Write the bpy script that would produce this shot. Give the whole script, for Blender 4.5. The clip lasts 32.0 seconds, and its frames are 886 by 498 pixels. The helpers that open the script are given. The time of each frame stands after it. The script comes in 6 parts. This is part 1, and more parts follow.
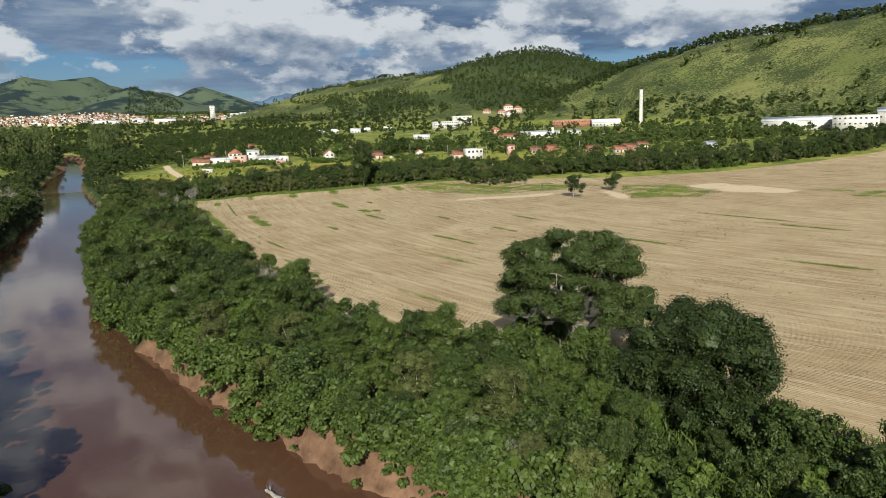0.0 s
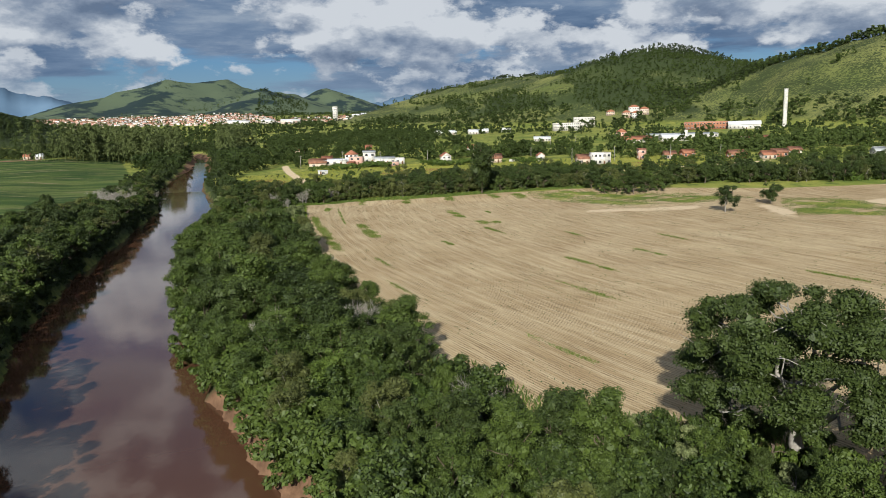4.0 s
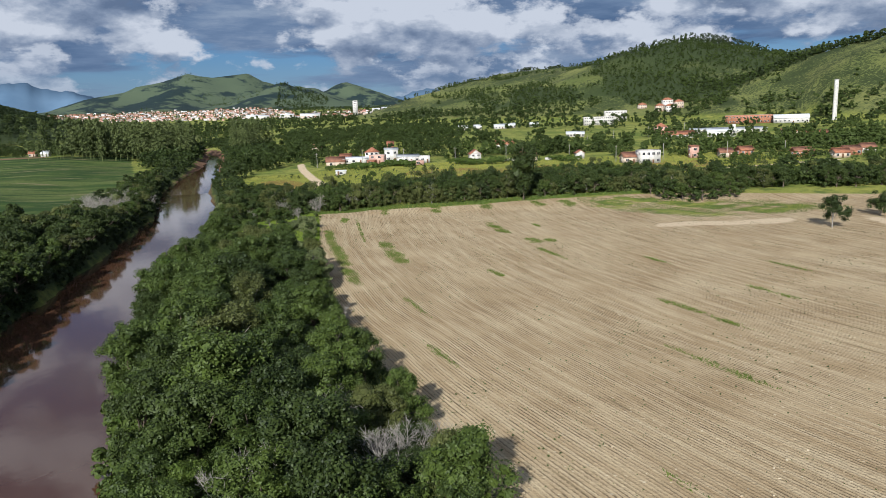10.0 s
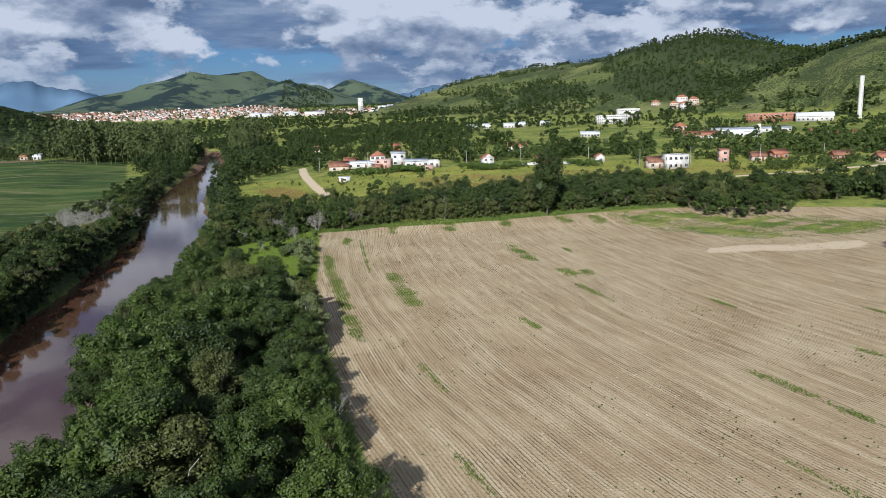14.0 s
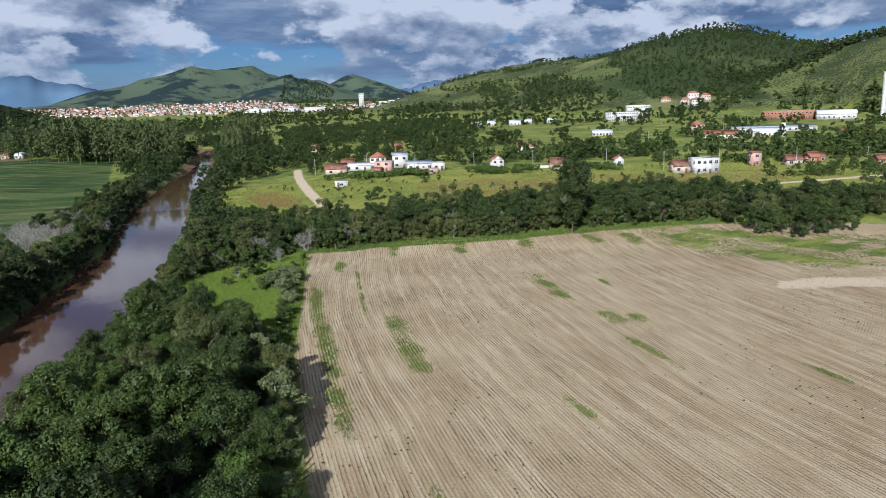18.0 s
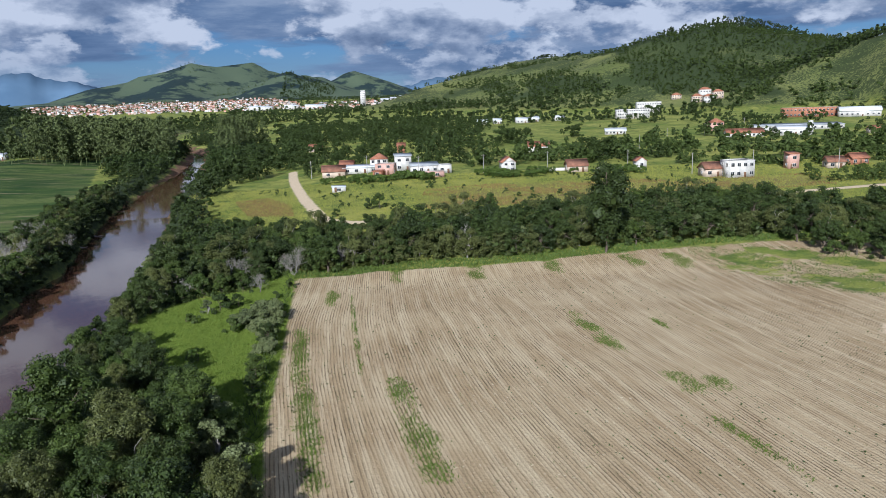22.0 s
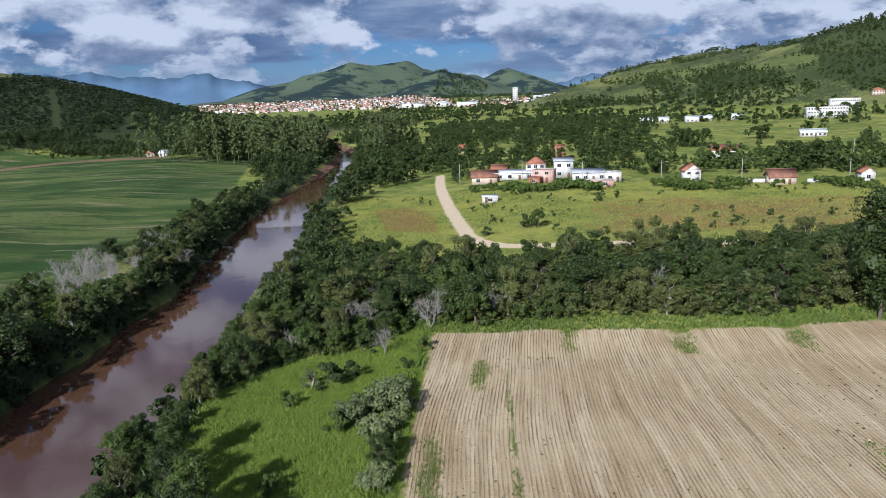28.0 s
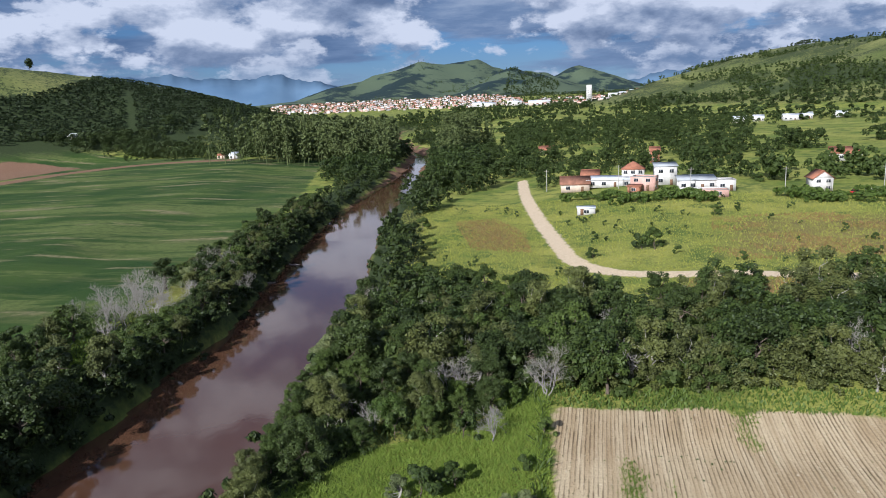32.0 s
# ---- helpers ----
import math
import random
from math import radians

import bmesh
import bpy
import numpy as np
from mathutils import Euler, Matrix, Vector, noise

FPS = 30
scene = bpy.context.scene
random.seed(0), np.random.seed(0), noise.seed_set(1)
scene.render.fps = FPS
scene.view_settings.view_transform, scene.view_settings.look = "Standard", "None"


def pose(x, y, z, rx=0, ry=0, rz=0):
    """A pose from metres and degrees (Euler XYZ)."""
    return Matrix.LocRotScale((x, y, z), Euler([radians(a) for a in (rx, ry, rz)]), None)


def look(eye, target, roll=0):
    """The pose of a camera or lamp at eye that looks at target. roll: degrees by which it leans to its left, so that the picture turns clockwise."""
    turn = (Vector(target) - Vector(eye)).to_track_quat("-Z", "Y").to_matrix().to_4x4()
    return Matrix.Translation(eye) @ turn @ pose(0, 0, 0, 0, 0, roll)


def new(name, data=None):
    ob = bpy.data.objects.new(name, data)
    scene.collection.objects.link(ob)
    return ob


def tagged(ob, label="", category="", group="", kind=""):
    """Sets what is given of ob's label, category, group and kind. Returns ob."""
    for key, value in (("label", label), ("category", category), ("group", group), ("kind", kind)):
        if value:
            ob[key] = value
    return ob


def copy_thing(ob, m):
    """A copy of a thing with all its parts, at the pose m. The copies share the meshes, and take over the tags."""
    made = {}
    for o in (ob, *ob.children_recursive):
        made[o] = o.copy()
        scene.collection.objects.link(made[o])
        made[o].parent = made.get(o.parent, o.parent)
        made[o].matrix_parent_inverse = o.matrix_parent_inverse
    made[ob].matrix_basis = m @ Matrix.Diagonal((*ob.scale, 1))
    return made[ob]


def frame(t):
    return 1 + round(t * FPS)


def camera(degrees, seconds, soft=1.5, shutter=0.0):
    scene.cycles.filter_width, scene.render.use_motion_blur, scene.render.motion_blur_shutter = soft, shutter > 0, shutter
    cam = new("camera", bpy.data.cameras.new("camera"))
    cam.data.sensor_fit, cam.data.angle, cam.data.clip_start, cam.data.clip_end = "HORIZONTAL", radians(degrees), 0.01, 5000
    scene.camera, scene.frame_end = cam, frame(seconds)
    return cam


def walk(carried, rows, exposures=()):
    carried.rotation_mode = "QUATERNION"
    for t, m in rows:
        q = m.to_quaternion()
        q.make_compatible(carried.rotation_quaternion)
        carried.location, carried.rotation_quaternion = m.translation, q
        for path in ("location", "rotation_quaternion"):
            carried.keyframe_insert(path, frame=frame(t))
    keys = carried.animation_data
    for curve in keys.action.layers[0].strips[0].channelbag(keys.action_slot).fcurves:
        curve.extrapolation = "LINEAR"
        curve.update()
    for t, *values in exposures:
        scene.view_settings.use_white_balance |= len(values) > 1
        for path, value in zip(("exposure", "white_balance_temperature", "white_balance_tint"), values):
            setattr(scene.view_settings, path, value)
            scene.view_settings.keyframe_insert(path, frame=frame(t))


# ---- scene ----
cam = camera(64.4, 32.0, soft=0.6)
PATH = [
    (0, (-0.543, -1.543, 29.401), (-0.101, 0.374, 29.04), -1.9),
    (1, (0.414, 5.185, 29.648), (0.833, 7.108, 29.29), -2.0),
    (2, (1.113, 11.817, 29.697), (1.451, 13.757, 29.343), -1.9),
    (3, (1.428, 17.894, 29.539), (1.617, 19.855, 29.193), -1.8),
    (3.5, (1.425, 20.951, 29.511), (1.573, 22.915, 29.164), -1.7),
    (5.5, (0.347, 33.978, 29.492), (0.45, 35.944, 29.141), -1.7),
    (6, (0.118, 37.403, 29.532), (0.214, 39.369, 29.18), -1.7),
    (7, (-0.199, 43.98, 29.585), (-0.114, 45.946, 29.229), -1.7),
    (8, (-0.535, 50.215, 29.833), (-0.457, 52.181, 29.474), -1.8),
    (9, (-0.897, 57.272, 29.883), (-0.825, 59.238, 29.522), -1.8),
    (10, (-1.244, 64.141, 30.116), (-1.175, 66.107, 29.753), -1.8),
    (11, (-1.561, 71.063, 30.39), (-1.496, 73.028, 30.024), -1.8),
    (12, (-1.862, 78.236, 30.75), (-1.801, 80.201, 30.381), -1.9),
    (13, (-2.37, 85.017, 31.735), (-2.313, 86.982, 31.364), -1.9),
    (14, (-2.681, 90.866, 33.143), (-2.629, 92.83, 32.771), -2.0),
    (14.5, (-2.817, 93.735, 33.679), (-2.765, 95.699, 33.307), -2.0),
    (16.5, (-3.02, 109.886, 34.556), (-2.971, 111.849, 34.178), -2.0),
    (17, (-3.216, 113.664, 34.752), (-3.168, 115.627, 34.371), -2.0),
    (18, (-3.7, 121.356, 34.934), (-3.652, 123.318, 34.549), -1.9),
    (19, (-4.092, 128.415, 35.072), (-4.046, 130.377, 34.686), -1.9),
    (20, (-4.381, 135.761, 35.2), (-4.336, 137.722, 34.812), -2.0),
    (21, (-4.736, 142.984, 35.383), (-4.692, 144.945, 34.992), -2.0),
    (22, (-5.02, 150.203, 35.353), (-4.978, 152.164, 34.96), -2.0),
    (23, (-5.245, 157.028, 35.452), (-5.204, 158.988, 35.057), -2.0),
    (24, (-5.577, 163.936, 35.537), (-5.536, 165.896, 35.14), -2.1),
    (24.5, (-5.884, 167.539, 35.524), (-5.842, 169.498, 35.126), -2.1),
    (26.5, (-7.196, 181.061, 35.776), (-7.268, 183.02, 35.38), -2.0),
    (27, (-8.271, 184.822, 35.745), (-8.455, 186.774, 35.353), -2.0),
    (28, (-11.184, 191.392, 35.797), (-11.551, 193.32, 35.411), -2.0),
    (29, (-14.517, 197.489, 36.249), (-14.963, 199.401, 35.866), -2.1),
    (30, (-17.749, 203.877, 36.663), (-18.243, 205.777, 36.281), -2.3),
    (31, (-20.749, 211.134, 36.552), (-21.277, 213.025, 36.171), -2.4),
    (32, (-23.325, 217.471, 36.569), (-23.875, 219.355, 36.187), -2.4),
]
walk(cam, [(t, look(eye, target, roll)) for t, eye, target, roll in PATH],
     [(0, 0.48, 5950, 7), (3, 0.47, 5900, 8), (9, 0.44, 5600, 11), (14, 0.40, 5350, 12), (20, 0.38, 5150, 13), (26, 0.42, 5150, 14), (32, 0.56, 5300, 15)])

# ---- sky and sun ----
SHADOW_WAY = Vector((0.26, 0.966))            # the way shadows fall on level ground
SUN_UP = radians(28)
sun_from = Vector((-SHADOW_WAY.x, -SHADOW_WAY.y, 0)).normalized() * math.cos(SUN_UP) + Vector((0, 0, math.sin(SUN_UP)))
sun = new("sun", bpy.data.lights.new("sun", "SUN"))
sun.data.energy, sun.data.angle, sun.data.color = 5.0, radians(0.6), (1.0, 0.92, 0.77)
sun.matrix_world = look(sun_from * 50, (0, 0, 0))


def nodes_of(owner):
    owner.use_nodes = True
    tree = owner.node_tree
    tree.nodes.clear()
    return tree


def node(tree, kind, inputs=(), **settings):
    """A node with its settings and with values or links for its inputs."""
    n = tree.nodes.new(kind)
    for key, value in settings.items():
        setattr(n, key, value)
    for key, value in dict(inputs).items():
        if isinstance(value, bpy.types.NodeSocket):
            tree.links.new(value, n.inputs[key])
        else:
            n.inputs[key].default_value = value
    return n


def maths(tree, op, a, b=0.0, c=0.0):
    return node(tree, "ShaderNodeMath", {0: a, 1: b, 2: c}, operation=op).outputs[0]


def ramp(tree, fac, stops, smooth=False):
    n = node(tree, "ShaderNodeValToRGB", {0: fac})
    e = n.color_ramp.elements
    while len(e) < len(stops):
        e.new(0.5)
    for el, (p, c) in zip(e, stops):
        el.position = p
        el.color = (c, c, c, 1) if isinstance(c, (int, float)) else (*c, 1)
    if smooth:
        n.color_ramp.interpolation = "EASE"
    return n.outputs[0]


def mix(tree, fac, a, b, blend="MIX"):
    n = node(tree, "ShaderNodeMix", data_type="RGBA", blend_type=blend)
    for key, value in ((0, fac), (6, a), (7, b)):
        if isinstance(value, bpy.types.NodeSocket):
            tree.links.new(value, n.inputs[key])
        else:
            n.inputs[key].default_value = value if key == 0 else (*value, 1)
    return n.outputs[2]


def noise_of(tree, where, scale, detail=4.0, rough=0.55, distortion=0.0):
    return node(tree, "ShaderNodeTexNoise", {"Vector": where, "Scale": scale, "Detail": detail, "Roughness": rough, "Distortion": distortion}).outputs[0]


def build_sky():
    world = bpy.data.worlds.new("sky")
    scene.world = world
    tree = nodes_of(world)
    way = node(tree, "ShaderNodeTexCoord").outputs["Generated"]
    x, y, z = node(tree, "ShaderNodeSeparateXYZ", {0: way}).outputs
    sky = node(tree, "ShaderNodeTexSky", sky_type="NISHITA", sun_disc=False, sun_elevation=SUN_UP,
               sun_rotation=math.atan2(sun_from.x, sun_from.y), altitude=900, air_density=1.1, dust_density=0.6, ozone_density=2.0).outputs[0]
    blue = mix(tree, 1.0, sky, (0.052, 0.070, 0.092), "MULTIPLY")
    # Heaped clouds: crisp sunlit tops over flat grey bases, in front of a long grey deck; the sky overhead is mostly clear
    def heap(scale, flat, dx, dz, detail=14.0, rough=0.6):
        at = node(tree, "ShaderNodeCombineXYZ", {0: maths(tree, "MULTIPLY_ADD", x, scale, dx), 1: maths(tree, "MULTIPLY_ADD", y, scale, dx * 0.6), 2: maths(tree, "MULTIPLY_ADD", z, scale * flat, dz)}).outputs[0]
        return noise_of(tree, at, 1.0, detail, rough)

    def cumulus(scale, flat, dx, levels, sharp):
        """How far a heap covers the sky, and how strongly it is lit: its top edge bright, its base dim."""
        more = ramp(tree, z, levels)
        here = maths(tree, "ADD", heap(scale, flat, dx, 0.0), more)
        above = maths(tree, "ADD", heap(scale, flat, dx, 0.30, 5.0, 0.5), more)
        cover = ramp(tree, here, [(0.5, 0.0), (0.5 + sharp, 1.0)], True)
        lit = maths(tree, "ADD", maths(tree, "MULTIPLY", maths(tree, "SUBTRACT", here, above), 2.6), 0.62)
        lit = maths(tree, "ADD", lit, maths(tree, "MULTIPLY", maths(tree, "SUBTRACT", heap(scale * 3.1, flat, dx, 1.0, 8.0, 0.62), 0.5), 0.55))
        return cover, lit

    # thin far deck in long streaks
    streak = maths(tree, "ADD", heap(3.0, 7.0, 7.7, 0.0, 9.0, 0.55), ramp(tree, z, [(0.0, 0.02), (0.06, 0.06), (0.10, 0.15), (0.17, 0.12), (0.27, -0.12), (0.5, -0.3)]))
    far_deck = ramp(tree, streak, [(0.47, 0.0), (0.60, 1.0)], True)
    grey = ramp(tree, heap(6.0, 5.0, 3.1, 0.0), [(0.36, (0.17, 0.26, 0.41)), (0.52, (0.30, 0.40, 0.55)), (0.66, (0.52, 0.60, 0.70))])
    both = mix(tree, far_deck, blue, grey)
    white = [(0.16, (0.24, 0.31, 0.43)), (0.40, (0.42, 0.49, 0.60)), (0.58, (0.70, 0.74, 0.80)), (0.78, (1.12, 1.11, 1.09))]
    low_cover, low_lit = cumulus(10.0, 2.0, 1.3, [(0.0, -0.10), (0.03, 0.0), (0.06, 0.03), (0.085, -0.06), (0.12, -0.2)], 0.09)
    both = mix(tree, maths(tree, "MULTIPLY", low_cover, 0.8), both, ramp(tree, low_lit, white))
    top_cover, top_lit = cumulus(6.0, 2.0, 4.9, [(0.05, -0.16), (0.085, 0.03), (0.13, 0.08), (0.20, 0.05), (0.30, -0.12), (0.5, -0.3)], 0.07)
    both = mix(tree, top_cover, both, ramp(tree, top_lit, white))
    haze = ramp(tree, z, [(0.0, 0.8), (0.09, 0.0)])
    both = mix(tree, haze, both, (0.42, 0.53, 0.66))
    back = node(tree, "ShaderNodeBackground", {0: both, 1: 0.42})
    node(tree, "ShaderNodeOutputWorld", {0: back.outputs[0]})


build_sky()

# ---- materials ----
def material(name, rough=0.85, metal=0.0, spec=0.25):
    """A new material: its tree, its surface node and where in its object a point lies."""
    m = bpy.data.materials.new(name)
    tree = nodes_of(m)
    bsdf = node(tree, "ShaderNodeBsdfPrincipled", {"Roughness": rough, "Metallic": metal, "Specular IOR Level": spec})
    node(tree, "ShaderNodeOutputMaterial", {0: bsdf.outputs[0]})
    where = node(tree, "ShaderNodeTexCoord").outputs["Object"]
    return m, tree, bsdf, where


def bump(tree, bsdf, height, strength=0.5, distance=0.05):
    b = node(tree, "ShaderNodeBump", {"Height": height, "Strength": strength, "Distance": distance})
    tree.links.new(b.outputs[0], bsdf.inputs["Normal"])


def plain(name, colour, rough=0.8, spread=0.25, scale=0.6, grain=14.0, metal=0.0, relief=0.3, spec=0.25):
    """Painted or bare surface: its colour broken by large stains and by fine grain."""
    m, tree, bsdf, where = material(name, rough, metal, spec)
    stain = noise_of(tree, where, scale, 5.0, 0.6)
    fine = noise_of(tree, where, grain, 3.0)
    f = maths(tree, "ADD", maths(tree, "MULTIPLY", stain, 0.7), maths(tree, "MULTIPLY", fine, 0.3))
    dark = [c * (1 - spread * 1.5) for c in colour]
    light = [min(1, c * (1 + spread * 0.5)) for c in colour]
    tree.links.new(ramp(tree, f, [(0.3, dark), (0.62, light)]), bsdf.inputs["Base Color"])
    bump(tree, bsdf, fine, relief, 0.02)
    return m


def leafy(name, dark, light, rough=0.6, through_light=0.10):
    """Leaves: every leaf and every plant a little different, light shining through."""
    m, tree, bsdf, where = material(name, rough, 0.0, 0.3)
    geo = node(tree, "ShaderNodeNewGeometry")
    leaf = geo.outputs["Random Per Island"]
    plant = node(tree, "ShaderNodeObjectInfo").outputs["Random"]
    clump = noise_of(tree, where, 0.55, 3.0)
    f = maths(tree, "ADD", maths(tree, "MULTIPLY", leaf, 0.62), maths(tree, "ADD", maths(tree, "MULTIPLY", plant, 0.55), maths(tree, "MULTIPLY", clump, 0.5)))
    colour = ramp(tree, maths(tree, "MULTIPLY", f, 0.68), [(0.15, dark), (0.85, light)])
    tree.links.new(colour, bsdf.inputs["Base Color"])
    trans = node(tree, "ShaderNodeBsdfTranslucent", {0: mix(tree, 1.0, colour, (1.0, 1.15, 0.55), "MULTIPLY")})
    both = node(tree, "ShaderNodeMixShader", {0: through_light, 1: bsdf.outputs[0], 2: trans.outputs[0]})
    for n in tree.nodes:
        if n.type == "OUTPUT_MATERIAL":
            tree.links.new(both.outputs[0], n.inputs[0])
    return m


LEAF = leafy("leaf_green", (0.015, 0.028, 0.006), (0.076, 0.108, 0.017))
LEAF_DARK = leafy("leaf_dark", (0.011, 0.021, 0.004), (0.053, 0.075, 0.014))
LEAF_BRIGHT = leafy("leaf_bright", (0.029, 0.055, 0.007), (0.093, 0.133, 0.019))
LEAF_PALE = leafy("leaf_pale", (0.062, 0.080, 0.029), (0.186, 0.210, 0.081))
LEAF_OLIVE = leafy("leaf_olive", (0.027, 0.036, 0.009), (0.113, 0.125, 0.031))
LEAF_FAR = leafy("leaf_far", (0.016, 0.028, 0.006), (0.063, 0.090, 0.016), 0.7, 0.2)
BARK = plain("bark", (0.13, 0.10, 0.075), 0.95, 0.4, 2.0, 20.0)
BARK_PALE = plain("bark_pale", (0.29, 0.265, 0.23), 0.95, 0.35, 2.0, 20.0)
GRASS_BLADE = leafy("grass_blade", (0.085, 0.150, 0.018), (0.27, 0.335, 0.05), 0.7, 0.35)
GRASS_MEADOW = leafy("meadow_blade", (0.150, 0.175, 0.026), (0.44, 0.405, 0.085), 0.75, 0.3)
GRASS_DRY = leafy("grass_dry", (0.16, 0.085, 0.035), (0.36, 0.25, 0.10), 0.8, 0.3)
WEED = leafy("weed_leaf", (0.045, 0.080, 0.012), (0.150, 0.195, 0.030), 0.7, 0.25)
STRAW = leafy("straw", (0.26, 0.21, 0.14), (0.50, 0.42, 0.30), 0.9, 0.1)


def ground_material():
    """Soil in curved rows, meadow, wet bank, road and hill pasture, parted by the ground's own zones."""
    m, tree, bsdf, where = material("ground", 0.95, 0.0, 0.15)
    x, y, z = node(tree, "ShaderNodeSeparateXYZ", {0: where}).outputs

    def zone(name):
        return node(tree, "ShaderNodeAttribute", attribute_name=name).outputs["Fac"]

    ragged = noise_of(tree, where, 0.45, 6.0, 0.62)
    finer = noise_of(tree, where, 2.2, 5.0, 0.62)
    broad = noise_of(tree, where, 0.035, 5.0, 0.6)
    huge = noise_of(tree, where, 0.006, 5.0, 0.6)

    def edge(name, soft=0.12):
        f = maths(tree, "ADD", zone(name), maths(tree, "MULTIPLY", maths(tree, "SUBTRACT", ragged, 0.5), 0.7))
        return ramp(tree, f, [(0.5 - soft, 0.0), (0.5 + soft, 1.0)])

    # grass
    grass = mix(tree, ramp(tree, broad, [(0.35, 0.0), (0.65, 1.0)]), (0.140, 0.185, 0.028), (0.35, 0.335, 0.074))
    grass = mix(tree, ramp(tree, noise_of(tree, where, 0.12, 6.0, 0.65), [(0.50, 0.0), (0.62, 0.8)]), grass, (0.065, 0.105, 0.022))
    grass = mix(tree, ramp(tree, finer, [(0.35, 0.0), (0.7, 0.6)]), grass, (0.050, 0.070, 0.015))
    dry = mix(tree, ramp(tree, finer, [(0.3, 0.0), (0.7, 1.0)]), (0.13, 0.075, 0.035), (0.20, 0.155, 0.06))
    grass = mix(tree, edge("dry", 0.2), grass, dry)
    # hill pasture
    tufts = noise_of(tree, where, 0.09, 6.0, 0.7)
    hill = mix(tree, ramp(tree, huge, [(0.35, 0.0), (0.62, 1.0)]), (0.108, 0.130, 0.033), (0.195, 0.198, 0.064))
    hill = mix(tree, ramp(tree, tufts, [(0.45, 0.0), (0.65, 0.55)]), hill, (0.075, 0.090, 0.030))
    dots = maths(tree, "ADD", noise_of(tree, where, 0.34, 4.0, 0.7), maths(tree, "MULTIPLY", maths(tree, "SUBTRACT", noise_of(tree, where, 0.011, 4.0, 0.6), 0.5), 0.8))
    hill = mix(tree, ramp(tree, dots, [(0.47, 0.0), (0.54, 0.85)]), hill, (0.024, 0.038, 0.013))
    grass = mix(tree, edge("pasture", 0.2), grass, hill)
    # cropland across the river, its drills running with the river
    drill = noise_of(tree, node(tree, "ShaderNodeVectorMath", {0: where, 1: (1.0, 0.28, 1.0)}, operation="MULTIPLY").outputs[0], 0.05, 4.0, 0.5)
    crop = mix(tree, ramp(tree, drill, [(0.35, 0.0), (0.62, 1.0)]), (0.020, 0.050, 0.008), (0.055, 0.090, 0.016))
    crop = mix(tree, ramp(tree, noise_of(tree, node(tree, "ShaderNodeVectorMath", {0: where, 1: (0.25, 1.0, 1.0)}, operation="MULTIPLY").outputs[0], 0.06, 5.0, 0.6), [(0.52, 0.0), (0.66, 0.6)]), crop, (0.16, 0.155, 0.055))
    band_at = node(tree, "ShaderNodeCombineXYZ", {0: maths(tree, "MULTIPLY", maths(tree, "ADD", x, maths(tree, "MULTIPLY", y, 0.3)), 0.011), 1: maths(tree, "MULTIPLY", maths(tree, "ADD", y, maths(tree, "MULTIPLY", x, -0.3)), 0.06), 2: 0.0}).outputs[0]
    band = noise_of(tree, node(tree, "ShaderNodeVectorMath", {0: band_at, 1: maths(tree, "MULTIPLY", noise_of(tree, where, 0.03, 5.0, 0.6), 0.5)}, operation="ADD").outputs[0], 1.0, 8.0, 0.68)
    crop = mix(tree, ramp(tree, band, [(0.36, 0.75), (0.48, 0.0)]), crop, (0.018, 0.046, 0.010))
    crop = mix(tree, ramp(tree, band, [(0.51, 0.0), (0.58, 0.85)]), crop, (0.125, 0.150, 0.040))
    crop = mix(tree, ramp(tree, noise_of(tree, band_at, 1.7, 6.0, 0.65), [(0.57, 0.0), (0.63, 0.75)]), crop, (0.25, 0.205, 0.110))
    crop = mix(tree, ramp(tree, noise_of(tree, where, 0.5, 6.0, 0.7), [(0.40, 0.5), (0.54, 0.0)]), crop, (0.040, 0.066, 0.014))
    crop = mix(tree, ramp(tree, finer, [(0.45, 0.0), (0.75, 0.5)]), crop, (0.034, 0.062, 0.012))
    grass = mix(tree, edge("crop", 0.08), grass, crop)
    # worked soil: rows are arcs about one far point
    flat = node(tree, "ShaderNodeCombineXYZ", {0: x, 1: y, 2: 0.0}).outputs[0]
    rad = node(tree, "ShaderNodeVectorMath", {0: flat, 1: (479.0, 328.0, 0.0)}, operation="DISTANCE").outputs["Value"]
    rad = maths(tree, "ADD", rad, maths(tree, "MULTIPLY", noise_of(tree, where, 0.012, 2.0), 6.0))
    rad = maths(tree, "ADD", rad, maths(tree, "MULTIPLY", finer, 0.16))
    wave = maths(tree, "SINE", maths(tree, "MULTIPLY", rad, 2 * math.pi / 0.45))
    dash_at = node(tree, "ShaderNodeCombineXYZ", {0: maths(tree, "MULTIPLY", rad, 2.22), 1: maths(tree, "MULTIPLY", maths(tree, "ADD", y, maths(tree, "MULTIPLY", x, -0.4)), 0.16), 2: 0.0}).outputs[0]
    dash = noise_of(tree, dash_at, 1.0, 4.0, 0.7)
    along = node(tree, "ShaderNodeCombineXYZ", {0: maths(tree, "MULTIPLY", rad, 0.9), 1: maths(tree, "MULTIPLY", maths(tree, "ADD", y, maths(tree, "MULTIPLY", x, -0.4)), 0.035), 2: 0.0}).outputs[0]
    streak = noise_of(tree, along, 1.0, 5.0, 0.65)
    patch = noise_of(tree, where, 0.07, 5.0, 0.6)
    soil = mix(tree, ramp(tree, maths(tree, "ADD", maths(tree, "MULTIPLY", patch, 0.55), maths(tree, "MULTIPLY", huge, 0.45)), [(0.40, 0.0), (0.60, 1.0)]), (0.32, 0.225, 0.118), (0.455, 0.350, 0.205))
